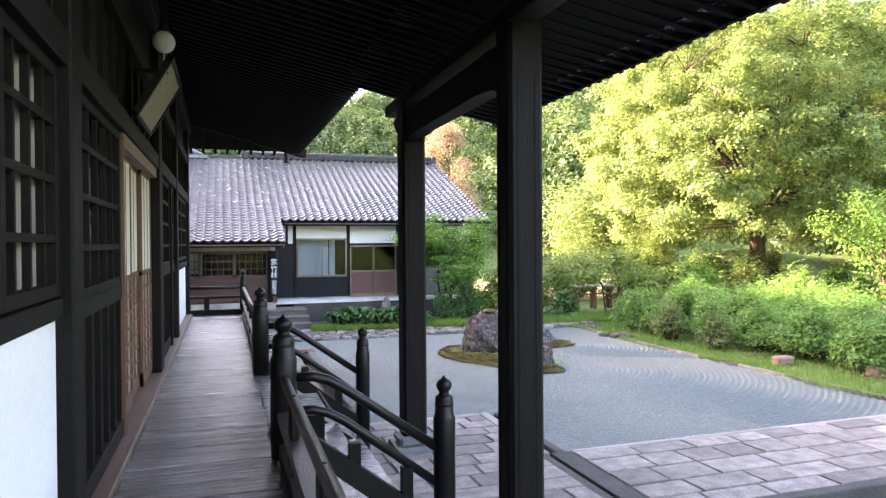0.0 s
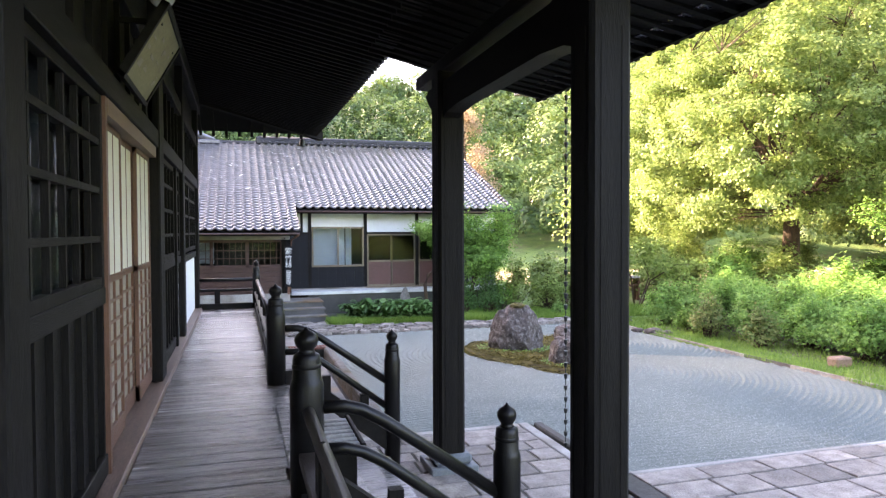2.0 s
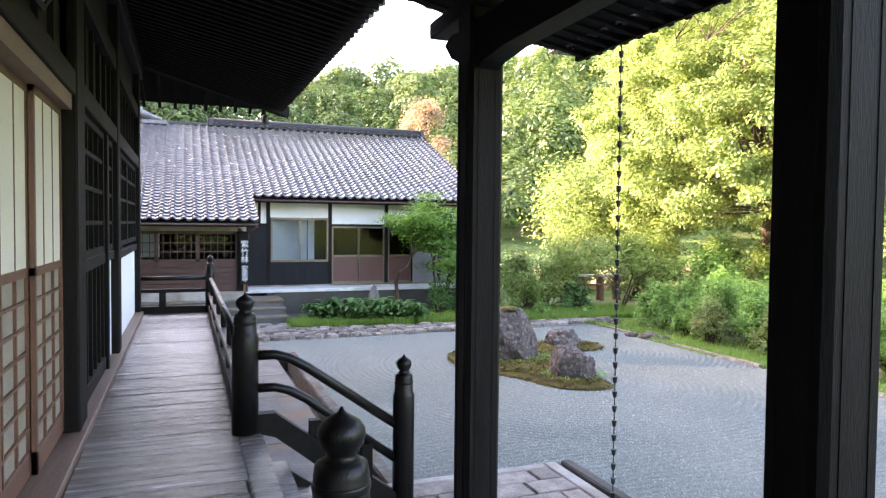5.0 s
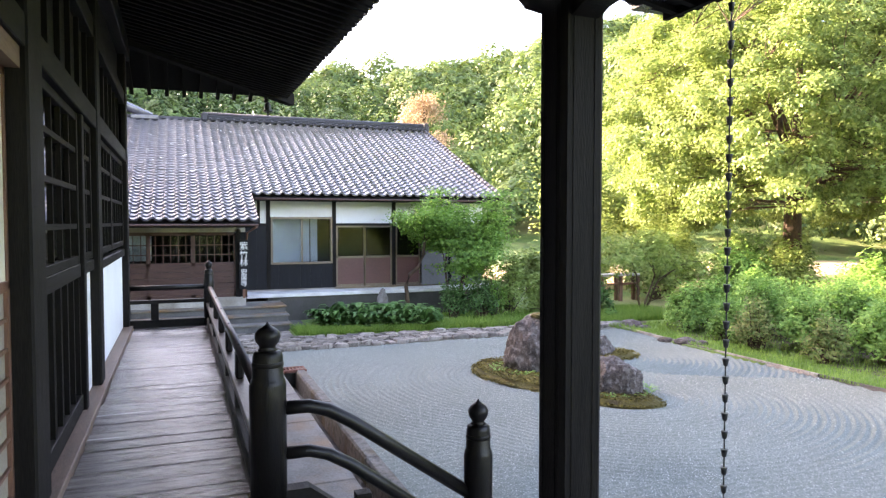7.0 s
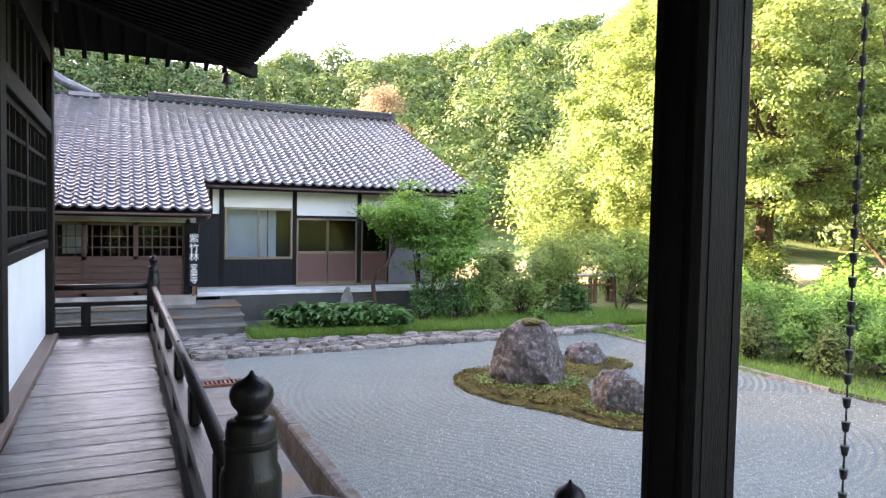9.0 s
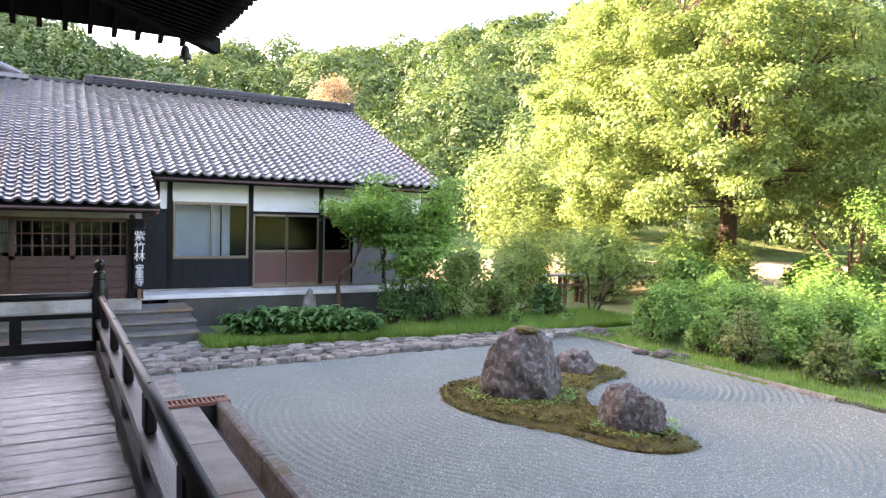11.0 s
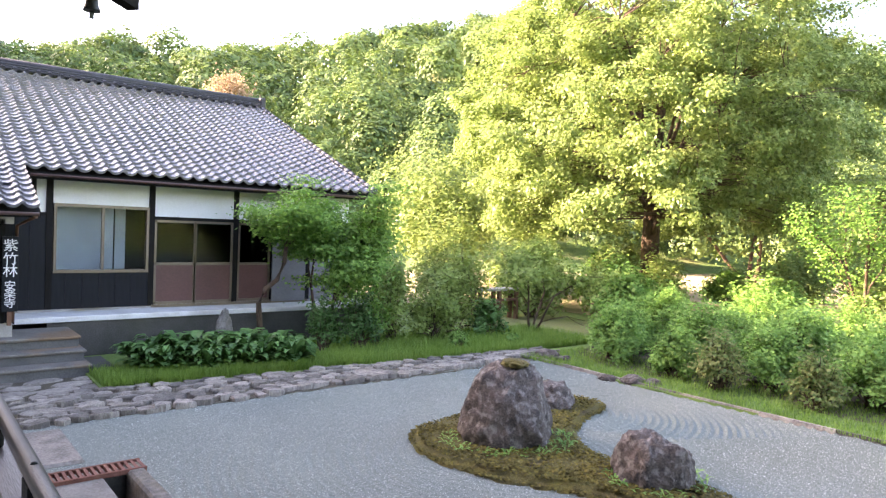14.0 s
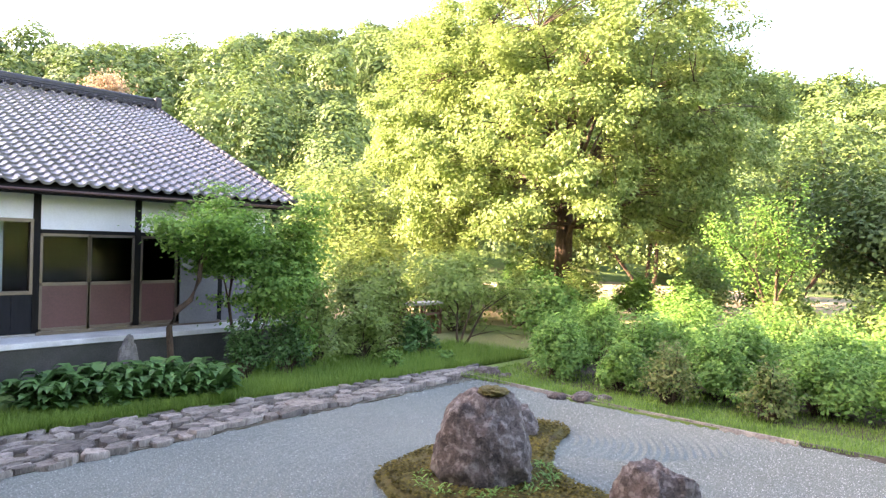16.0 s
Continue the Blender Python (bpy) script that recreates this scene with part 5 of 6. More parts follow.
for i in range(22):
    a = 2.4 * i + 0.4
    e = (0.12, 0.5, 0.8, 1.05)[i % 4] + rb.uniform(-0.1, 0.1)
    z0 = 1.3 + 0.28 * (i % 6) + 0.55 * (i % 4)
    end = CC + Vector((CR.x * math.cos(a) * math.cos(e), CR.y * math.sin(a) * math.cos(e), CR.z * math.sin(e))) * rb.uniform(0.70, 0.88)
    p0 = Vector((TX, TY, z0))
    pts = []
    for step_k in range(7):
        t = step_k / 6
        bow = math.sin(t * math.pi)
        q = p0.lerp(end, t) + Vector((rb.uniform(-0.15, 0.15), rb.uniform(-0.15, 0.15), 0.25 * bow + rb.uniform(-0.1, 0.1)))
        pts.append(q if 0 < step_k < 6 else (p0 if step_k == 0 else end))
    tube(limb_bm, pts, [0.095, 0.08, 0.066, 0.052, 0.04, 0.028, 0.015], 9, cap=False)
    nodes += pts[1:]
clump_c, clump_r, clump_d = [], [], []
tries = 0
while len(clump_c) < 620 and tries < 16000:
    tries += 1
    d = Vector((rb.gauss(0, 1), rb.gauss(0, 1), rb.gauss(0, 1))).normalized()
    if d.z < -0.72:
        continue
    lump = 1 + 0.16 * noise.noise(d * 2.4 + Vector((4, 1, 7)))
    rr = rb.uniform(0.35, 1.0) ** 0.5 * lump
    c = CC + Vector((CR.x * d.x, CR.y * d.y, CR.z * d.z)) * rr
    if c.z < 1.5 + 0.04 * abs(c.x - TX):
        continue
    if any((c - o).length < 0.66 for o in clump_c):
        continue
    clump_c.append(c)
    clump_d.append(d)
    clump_r.append(rb.uniform(0.40, 0.85))
for c in clump_c:
    nearest = min(nodes, key=lambda q: (q - c).length + 0.8 * max(0, q.z - c.z))
    m = nearest.lerp(c, 0.5) + Vector((rb.uniform(-0.2, 0.2), rb.uniform(-0.2, 0.2), 0.15))
    tube(limb_bm, [nearest, m, c], [0.022, 0.014, 0.006], 5, cap=False)
part("trunk", limb_bm, BARK, big_tree, "brown trunk and limbs")
cp, co_out = [], []
for c, r, d in zip(clump_c, clump_r, clump_d):
    # each clump is a few drooping sprays of leaves
    for k in range(4):
        a = rb.uniform(0, 6.28)
        off = np.array((math.cos(a) * r * 0.6, math.sin(a) * r * 0.6, rb.uniform(-0.35, 0.35) * r))
        n = int(190 * r * r) + 50
        g = rng_np.normal(size=(n, 3))
        g /= np.linalg.norm(g, axis=1)[:, None]
        w = (rng_np.uniform(0.1, 1.0, n) ** 0.5)[:, None]
        sp = g * w * np.array((r * 0.72, r * 0.72, r * 0.42))
        sp[:, 2] -= 0.5 * (sp[:, 0] ** 2 + sp[:, 1] ** 2) / r
        cp.append(np.array(tuple(c)) + off + sp + rng_np.normal(size=(n, 3)) * 0.10)
        co_out.append(g * 0.55 + np.array(tuple(d)) * 0.65)
leaves("crown", np.concatenate(cp), 0.070, rng_np, LEAF_BIG, big_tree, up=0.3, long=1.9, outward=np.concatenate(co_out))


def small_tree(name, label, at, height, width, material, seed, n, size, depth=2, stems=3, category="tree", flat=0.5, spread=0.28, lean=0.5, low=0.12):
    t = thing(name, label, category, at=at)
    g = Grove(seed)
    r = random.Random(seed)
    for i in range(stems):
        a = 2 * math.pi * i / stems + r.uniform(0, 1)
        g.limb(Vector((at[0] + 0.06 * math.cos(a), at[1] + 0.06 * math.sin(a), at[2] - 0.1)), Vector((lean * math.cos(a), lean * math.sin(a), 1)).normalized(), height * 0.42,
               0.022 * height / max(1, stems ** 0.5), depth, width / height * 0.9, 0.1, 0.7, 3, 3)
    part("trunk", g.bm, BARK, t)
    rn = np.random.default_rng(seed)
    p = crown_points(g.tips, n, spread, rn, flat)
    p = p[p[:, 2] > at[2] + rn.uniform(low * 0.7, low * 1.3, len(p)) * height]
    mid = np.array((at[0], at[1], at[2] + 0.6 * height))
    out = (p - mid) / (np.linalg.norm(p - mid, axis=1)[:, None] + 0.3)
    leaves("crown", p, size, rn, material, t, up=0.6, outward=out * 0.7)
    return t


def shrub(label, at, radii, n, size, material, seed, group="", name="shrub"):
    """A leafy bush: twigs from one root and an uneven shell of leaves with gaps."""
    t = thing(name, label, "shrub", group, at=at)
    rn = np.random.default_rng(seed)
    r = random.Random(seed)
    bm = bmesh.new()
    ends = []
    for i in range(34):
        a, e = r.uniform(0, 2 * math.pi), r.uniform(0.22, 1.4)
        q = Vector((at[0] + radii[0] * math.cos(a) * math.cos(e) * r.uniform(0.6, 0.98), at[1] + radii[1] * math.sin(a) * math.cos(e) * r.uniform(0.6, 0.98), at[2] + radii[2] * math.sin(e) * r.uniform(0.62, 1.12)))
        base = Vector((at[0] + r.uniform(-0.12, 0.12), at[1] + r.uniform(-0.12, 0.12), at[2] - 0.06))
        mid = base.lerp(q, 0.5) + Vector((0, 0, 0.1))
        tube(bm, [base, mid, q], [0.016, 0.010, 0.004], 4, cap=False)
        ends += [q, base.lerp(q, 0.8), mid.lerp(q, 0.4)]
    part("stem", bm, BARK, t)
    c = np.array([tuple(p) for p in ends])
    idx = rn.integers(0, len(c), n)
    p = c[idx] + rn.normal(size=(n, 3)) * np.array((radii[0], radii[1], radii[2])) * 0.115
    p = p[p[:, 2] > at[2] + rn.uniform(0.06, 0.34, len(p)) * radii[2]]
    out = (p - np.array((at[0], at[1], at[2] + 0.25 * radii[2]))) / np.array(radii)
    leaves("foliage", p, size, rn, material, t, up=0.4, outward=out * 0.8)
    return t


small_tree("maple", "young green maple with layered fine leaves", (7.2, 20.3, -1.17), 3.6, 2.3, LEAF_MAPLE, 7, 30000, 0.05, 2, 3, flat=0.28, spread=0.24, lean=0.24, low=0.34)
crooked = thing("maple", "slender maple with a crooked bare stem beside the terrace", "tree", at=(6.05, 20.8, -1.17))
g = Grove(44)
tube(g.bm, [(6.05, 20.8, -1.25), (5.95, 20.75, -0.8), (5.88, 20.7, -0.25), (5.98, 20.65, 0.05), (6.22, 20.6, 0.25), (6.34, 20.55, 0.6), (6.35, 20.5, 1.0)], [0.075, 0.062, 0.055, 0.055, 0.05, 0.045, 0.04], 9)
for a in range(5):
    g.limb(Vector((6.36, 20.5, 0.95)), Vector((math.cos(a * 1.3) + 0.35, math.sin(a * 1.3), 0.75)).normalized(), 0.58, 0.022, 1, 0.7, 0.1, 0.7, 3, 3)
part("trunk", g.bm, BARK, crooked)
rn = np.random.default_rng(44)
leaves("crown", crown_points(g.tips, 7500, 0.20, rn, 0.35), 0.052, rn, LEAF_MAPLE, crooked, up=0.7)

# shrubs and hostas behind the stone path
for i, (x, y, rx, rz, m, n, sz) in enumerate((
        (7.0, 20.0, 0.5, 1.1, LEAF_HOSTA, 3200, 0.04), (7.7, 19.8, 0.55, 1.2, LEAF_HOSTA, 3600, 0.04), (8.2, 19.9, 0.55, 1.3, LEAF_MAPLE, 1000, 0.05),
        (8.9, 20.3, 0.85, 1.55, LEAF_DULL, 2600, 0.06), (9.9, 20.0, 0.8, 1.25, LEAF_DULL, 2600, 0.06), (10.7, 20.4, 0.85, 1.3, LEAF_DULL, 2600, 0.06),
        (11.5, 19.9, 0.6, 0.85, LEAF_HOSTA, 1600, 0.07),
        (12.4, 25.6, 1.2, 1.5, LEAF_BIG, 2200, 0.10), (14.6, 25.5, 1.3, 1.6, LEAF_BIG, 2200, 0.10), (9.7, 18.9, 0.28, 0.38, LEAF_HEDGE, 700, 0.045),
        (11.2, 18.75, 0.25, 0.25, LEAF_HEDGE, 300, 0.06), (6.15, 19.45, 0.4, 0.42, LEAF_HOSTA, 700, 0.10))):
    shrub("leafy garden shrub behind the flat stones", (x, y, -1.17), (rx, rx, rz), n, sz, m, 300 + i, "garden shrubs")
small_tree("small_tree", "small round-headed garden tree on thin stems", (13.3, 20.1, -1.17), 2.9, 2.6, LEAF_DULL, 23, 6500, 0.07, 2, 3, flat=0.4, spread=0.26, lean=0.3, low=0.46)
small_tree("small_tree", "small round-headed garden tree on thin stems", (12.0, 20.6, -1.17), 2.3, 1.6, LEAF_DULL, 29, 2600, 0.065, 2, 2, flat=0.45, spread=0.22, lean=0.25, low=0.4)


def hosta(at, size, seed, n=34):
    """A rosette of broad pointed leaves that arch outwards."""
    t = thing("hosta", "low clump of broad dark green leaves", "plant", "hostas", at=at)
    r = random.Random(seed)
    vs, fs = [], []
    for i in range(n):
        a = r.uniform(0, 2 * math.pi)
        l = size * r.uniform(0.6, 1.0)
        lift = r.uniform(0.45, 1.5)
        w = l * 0.17
        d = Vector((math.cos(a), math.sin(a), 0))
        sd = Vector((-d.y, d.x, 0))
        o = len(vs)
        for s, ww in ((0.12, 0.15), (0.38, 0.85), (0.62, 1.0), (0.85, 0.55), (1.0, 0.03)):
            p = Vector(at) + d * l * s + Vector((0, 0, l * lift * math.sin(s * 2.1) * 0.75))
            vs += [p - sd * w * ww + Vector((0, 0, 0.02 * ww)), p, p + sd * w * ww + Vector((0, 0, 0.02 * ww))]
        for k in range(4):
            b0 = o + 3 * k
            fs += [(b0, b0 + 1, b0 + 4, b0 + 3), (b0 + 1, b0 + 2, b0 + 5, b0 + 4)]
    raw("foliage", [tuple(v) for v in vs], fs, LEAF_HOSTA, t)


ro = random.Random(61)
for i in range(32):
    hosta((3.45 + 0.078 * i + ro.uniform(-0.1, 0.1), 19.75 + ro.uniform(-0.35, 0.55) - 0.02 * i, -1.17), ro.uniform(0.42, 0.62), 500 + i, 60)

# hedge of separate shrubs along the court
HEDGE = ((11.55, 16.3, 0.85, 1.25), (12.7, 16.9, 0.9, 1.35), (13.9, 16.6, 1.0, 1.5), (11.3, 14.7, 0.55, 0.95), (12.3, 14.9, 1.0, 1.45), (13.6, 15.0, 1.1, 1.6),
         (11.9, 13.2, 0.9, 1.25), (13.1, 13.4, 1.1, 1.55), (14.4, 13.6, 1.1, 1.6), (12.2, 11.7, 1.0, 1.40), (13.6, 11.8, 1.15, 1.6), (12.1, 10.3, 0.95, 1.35),
         (13.4, 10.2, 1.1, 1.6), (12.2, 8.8, 1.0, 1.4), (13.5, 8.6, 1.15, 1.6), (12.5, 7.2, 1.0, 1.35), (13.9, 7.0, 1.15, 1.65), (14.9, 9.6, 1.2, 1.75), (15.0, 11.9, 1.2, 1.7),
         (15.6, 15.2, 1.2, 1.6), (15.4, 17.6, 1.1, 1.4), (12.9, 5.6, 1.0, 1.3), (14.4, 5.2, 1.15, 1.7), (16.2, 13.4, 1.3, 1.8))
for i, (x, y, rx, rz) in enumerate(HEDGE):
    shrub("bright green leafy shrub at the edge of the court", (x + 0.15, y, -1.18), (rx * 0.92, rx * 0.92, rz * 0.80), 7600, 0.046, LEAF_HEDGE, 100 + i, "hedge shrubs")

for i, (x, y, rx, rz) in enumerate(((11.25, 13.75, 0.62, 1.05), (11.35, 12.2, 0.55, 0.85))):
    shrub("sparse shrub with reddish young leaves at the court's edge", (x, y, -1.18), (rx, rx, rz), 2000, 0.045, LEAF_TAN, 180 + i, "hedge shrubs")
for i, (x, y, a, b) in enumerate(((12.6, 15.4, 1.5, 2.2), (12.6, 11.6, 1.4, 2.2), (12.7, 7.6, 1.3, 2.1))):
    bm = bmesh.new()
    bmesh.ops.create_circle(bm, cap_ends=True, segments=40, radius=1.0)
    for v in bm.verts:
        k = 1 + 0.16 * noise.noise(v.co * 3 + Vector((i * 5, 0, 0)))
        v.co = Vector((x + v.co.x * a * k, y + v.co.y * b * k, -1.164))
    tagged(part("soil_bed", bm, SOIL), "dark bare soil under the hedge shrubs", "soil", kind="structure")

# sunlit bushes and small trees round the foot of the large tree and beyond
FAR = ((16.6, 19.6, 1.2, 1.7), (18.0, 21.4, 1.3, 1.9), (19.6, 20.4, 1.4, 1.9), (20.6, 23.4, 1.3, 2.0), (17.2, 23.6, 1.5, 2.6), (15.3, 22.0, 1.2, 2.0), (24.6, 20.6, 1.3, 1.5),
       (26.5, 19.0, 1.5, 1.9), (28.6, 17.0, 1.6, 2.2), (23.2, 18.2, 1.2, 1.2), (19.5, 26.5, 1.6, 2.6), (25.5, 25.5, 1.5, 2.2), (30.5, 20.5, 1.8, 2.6), (21.5, 28.5, 1.7, 2.8),
       (16.0, 27.0, 1.7, 3.2), (18.3, 16.4, 1.2, 1.5), (20.4, 14.3, 1.3, 1.6), (22.6, 12.4, 1.5, 1.9), (18.4, 11.0, 1.3, 1.6), (19.2, 8.2, 1.3, 1.7))
for i, (x, y, rx, rz) in enumerate(FAR):
    shrub("sunlit yellow-green bush beyond the hedge", (x, y, -1.20), (rx, rx, rz), 5200, 0.082, LEAF_BIG if i % 3 else LEAF_HEDGE, 700 + i, "far bushes")
small_tree("sapling", "upright light green sapling behind the hedge", (20.2, 14.7, -1.2), 4.6, 0.85, LEAF_MAPLE, 81, 4500, 0.055, 2, 2, flat=0.9, spread=0.2, lean=0.06)
small_tree("tree", "spreading leafy tree beyond the hedge", (29.5, 12.5, -1.2), 6.2, 4.6, LEAF_WOOD, 83, 15000, 0.125, 2, 3, flat=0.5, spread=0.8, lean=0.35)
small_tree("tree", "sunlit tree beyond the house", (20.5, 33.0, -1.2), 6.6, 4.6, LEAF_BIG, 85, 16000, 0.12, 2, 3, flat=0.6, spread=0.85, lean=0.35)
small_tree("tree", "leafy tree at the edge of the garden", (38.0, 18.5, -1.2), 9.0, 6.0, LEAF_WOOD, 87, 20000, 0.14, 2, 3, flat=0.6, spread=0.9, lean=0.35)
small_tree("tree", "leafy tree at the edge of the garden", (35.0, 25.0, -1.2), 9.5, 6.5, LEAF_WOOD, 88, 20000, 0.14, 2, 3, flat=0.6, spread=0.9, lean=0.35)

# ---- small things ----
plaque = thing("plaque", "pale lettered board leaning out under the eaves", "plaque", at=(-0.5, 4.8, 2.46))
def slanted(name, y0, y1, u0, u1, depth, material, parent, lift=0.0):
    """A board on the plaque's slanting plane: u runs from its foot (0) to its head (1)."""
    foot, head = Vector((-0.505, 0, 2.455)), Vector((-0.265, 0, 2.875))
    d = head - foot
    nrm = Vector((d.z, 0, -d.x)).normalized()
    bm = bmesh.new()
    vs = []
    for k in (lift - depth, lift):
        for u, y in ((u0, y0), (u0, y1), (u1, y1), (u1, y0)):
            p = foot + d * u + nrm * k
            vs.append(bm.verts.new((p.x, y, p.z)))
    for q in ((0, 1, 2, 3), (7, 6, 5, 4), (0, 4, 5, 1), (1, 5, 6, 2), (2, 6, 7, 3), (3, 7, 4, 0)):
        bm.faces.new([vs[i] for i in q])
    return part(name, bm, material, parent)


slanted("board", 4.33, 5.30, 0.0, 1.0, 0.03, GOLDLEAF, plaque)
for a, b, u0, u1 in ((4.30, 4.34, -0.05, 1.05), (5.29, 5.33, -0.05, 1.05), (4.30, 5.33, -0.06, 0.0), (4.30, 5.33, 1.0, 1.06)):
    slanted("plaque_frame", a, b, u0, u1, 0.05, DARKH, plaque, 0.012)
rq = random.Random(77)
for i in range(4):
    y0 = 4.42 + 0.22 * i
    for k in range(5):
        u = rq.uniform(0.2, 0.75)
        w = rq.uniform(0.02, 0.14)
        slanted("brush_mark", y0 + rq.uniform(0, 0.06), y0 + rq.uniform(0.08, 0.15), u, u + w * 0.4, 0.003, DIM_PAPER, plaque, 0.003)
for y in (4.45, 5.18):
    part("hanger", boxes((-0.56, -0.30, y, y + 0.03, 2.80, 2.83)), DARKH, plaque)

globe = thing("globe_lamp", "white opal globe lamp under the eaves", "lamp", at=(-0.42, 5.70, 3.27))
bm = bmesh.new()
bmesh.ops.create_uvsphere(bm, u_segments=24, v_segments=14, radius=0.105)
bmesh.ops.translate(bm, verts=bm.verts, vec=(-0.42, 5.70, 3.39))
part("shade", bm, GLOBE, globe, smooth=True)
part("holder", lathe(bmesh.new(), ((0.05, 3.47), (0.055, 3.50), (0.03, 3.56), (0.02, 3.95)), 14, (-0.42, 5.70, 0)), METAL, globe)
part("pull_cord", tube(bmesh.new(), [(-0.42, 5.70, 3.29), (-0.42, 5.70, 3.16)], 0.004, 5), ENAMEL, globe)

bell = thing("wind_bell", "small bronze wind bell at the corner of the eaves", "bell", at=(1.51, 14.8, 3.3))
part("bell_body", lathe(bmesh.new(), ((0.075, 0.0), (0.072, 0.02), (0.058, 0.06), (0.052, 0.12), (0.04, 0.15), (0.012, 0.165)), 16, (1.51, 14.8, 3.32)), METAL, bell)
part("hanger", tube(bmesh.new(), [(1.51, 14.8, 3.47), (1.51, 14.8, 3.70)], 0.008, 6), METAL, bell)
part("clapper", boxes((1.49, 1.53, 14.796, 14.804, 3.25, 3.32)), METAL, bell)

standing = boulder("standing_stone", (5.28, 20.95, -0.95), (0.22, 0.12, 0.62), 19, "pale pointed upright stone beside the hostas", 0.55, material=PALEROCK)
for i, (x, y, s) in enumerate(((10.42, 14.9, 0.20), (10.62, 14.6, 0.14), (10.85, 17.35, 0.24), (10.2, 15.3, 0.12), (10.9, 16.9, 0.13))):
    boulder("edge_stone", (x, y, -1.17), (s * 1.4, s, s * 0.6), 40 + i, "small flat stone at the edge of the gravel", 0.2, i * 0.8)
for i, (x, y) in enumerate(((11.24, 10.0), (12.0, 8.45))):
    bm = boxes((x - 0.2, x + 0.2, y - 0.13, y + 0.13, -1.18, -0.98), bevel=0.035)
    tagged(part("stone_block", bm, TERRACOTTA), "reddish stone block in the border", "stone", "border blocks")
# thin edging along the east side of the gravel
edging = thing("edging", "weathered timber edging along the gravel", "edging", kind="structure", at=(10.4, 11, -1.2))
ye = 4.3
while ye < 16.8:
    xa = 10.40 + 0.10 * math.cos((ye - 6) * 0.45)
    xb = 10.40 + 0.10 * math.cos((ye + 1.2 - 6) * 0.45)
    part("edging_board", rafter((xa, ye, -1.215), (xb, ye + 1.19, -1.215), 0.05, 0.075), COBBLE, edging)
    ye += 1.2

# rustic timber bench in the sun beyond the shrubs
bench = thing("garden_bench", "weathered timber bench beyond the shrubs", "bench", at=(13.7, 22.0, -1.2))
part("seat", boxes((12.9, 14.6, 21.8, 22.25, -0.32, -0.25), bevel=0.01), CONCRETE, bench)
part("rail", boxes((12.9, 14.6, 21.85, 21.93, -0.62, -0.55), bevel=0.01), BROWN, bench)
for x in (13.0, 13.75, 14.45):
    part("leg", boxes((x, x + 0.1, 21.85, 21.95, -1.22, -0.32)), BROWN, bench)
    part("leg", boxes((x, x + 0.1, 22.1, 22.2, -1.22, -0.32)), BROWN, bench)

# ---- woods on the hills ----
def forest(name, label, count, seed, material, az0, az1, r0, r1, size, cards, shape="round"):
    rn = np.random.default_rng(seed)
    cs, ss, outs = [], [], []
    for _ in range(count):
        az = math.radians(rn.uniform(az0, az1))
        r = math.sqrt(rn.uniform(r0 * r0, r1 * r1))
        x, y = HUB[0] + r * math.sin(az), HUB[1] + r * math.cos(az)
        g = terrain(x, y)
        w = size * rn.uniform(0.7, 1.3)
        h = w * (rn.uniform(0.8, 1.1) if shape == "round" else rn.uniform(1.6, 2.2))
        n = cards
        d = rn.normal(size=(n, 3))
        d /= np.linalg.norm(d, axis=1)[:, None]
        d[:, 2] = np.where(d[:, 2] < -0.35, -d[:, 2], d[:, 2])
        if shape == "round":
            lump = 1 + 0.22 * np.sin(d[:, 0] * 5 + rn.uniform(0, 6)) * np.cos(d[:, 1] * 5 + rn.uniform(0, 6)) + 0.06 * rn.normal(size=n)
            p = d * lump[:, None] * np.array((w, w, h)) * 0.5
            p += np.array((x, y, g + h * 0.55))
            out = d * 4.5
        else:
            t = rn.uniform(0, 1, n) ** 0.7
            a = rn.uniform(0, 2 * math.pi, n)
            rad = w * 0.42 * t * (0.75 + 0.3 * rn.uniform(0, 1, n))
            p = np.stack([x + rad * np.cos(a), y + rad * np.sin(a), g + h * (1.05 - t)], axis=1)
            out = np.stack([np.cos(a), np.sin(a), np.full(n, 0.4)], axis=1)
        cs.append(p)
        outs.append(out)
        ss.append(np.full(n, (0.12 + 0.0024 * r) * (1.0 if shape == "round" else 0.9)))
    ob = leaves(name, np.concatenate(cs), np.concatenate(ss), rn, material, None, up=0.25, long=1.3, outward=np.concatenate(outs))
    return tagged(ob, label, "woods", kind="stuff")


forest("woods", "sunlit green broadleaf woods on the hillside", 980, 5, LEAF_WOOD, -32, 108, 60, 140, 6.3, 660)
forest("cedar_woods", "dark cedars low on the hillside", 150, 6, LEAF_CEDAR, -12, 17, 60, 92, 4.0, 260, "cone")
forest("woods_edge", "leafy trees at the foot of the hill", 70, 8, LEAF_WOOD, 24, 112, 48, 66, 4.4, 1100)

# out-of-view trees, added so the door panes reflect dark green
forest("woods_edge", "unseen trees added for darker reflections in the house panes", 70, 9, LEAF_WOOD, 116, 215, 42, 64, 5.0, 260)

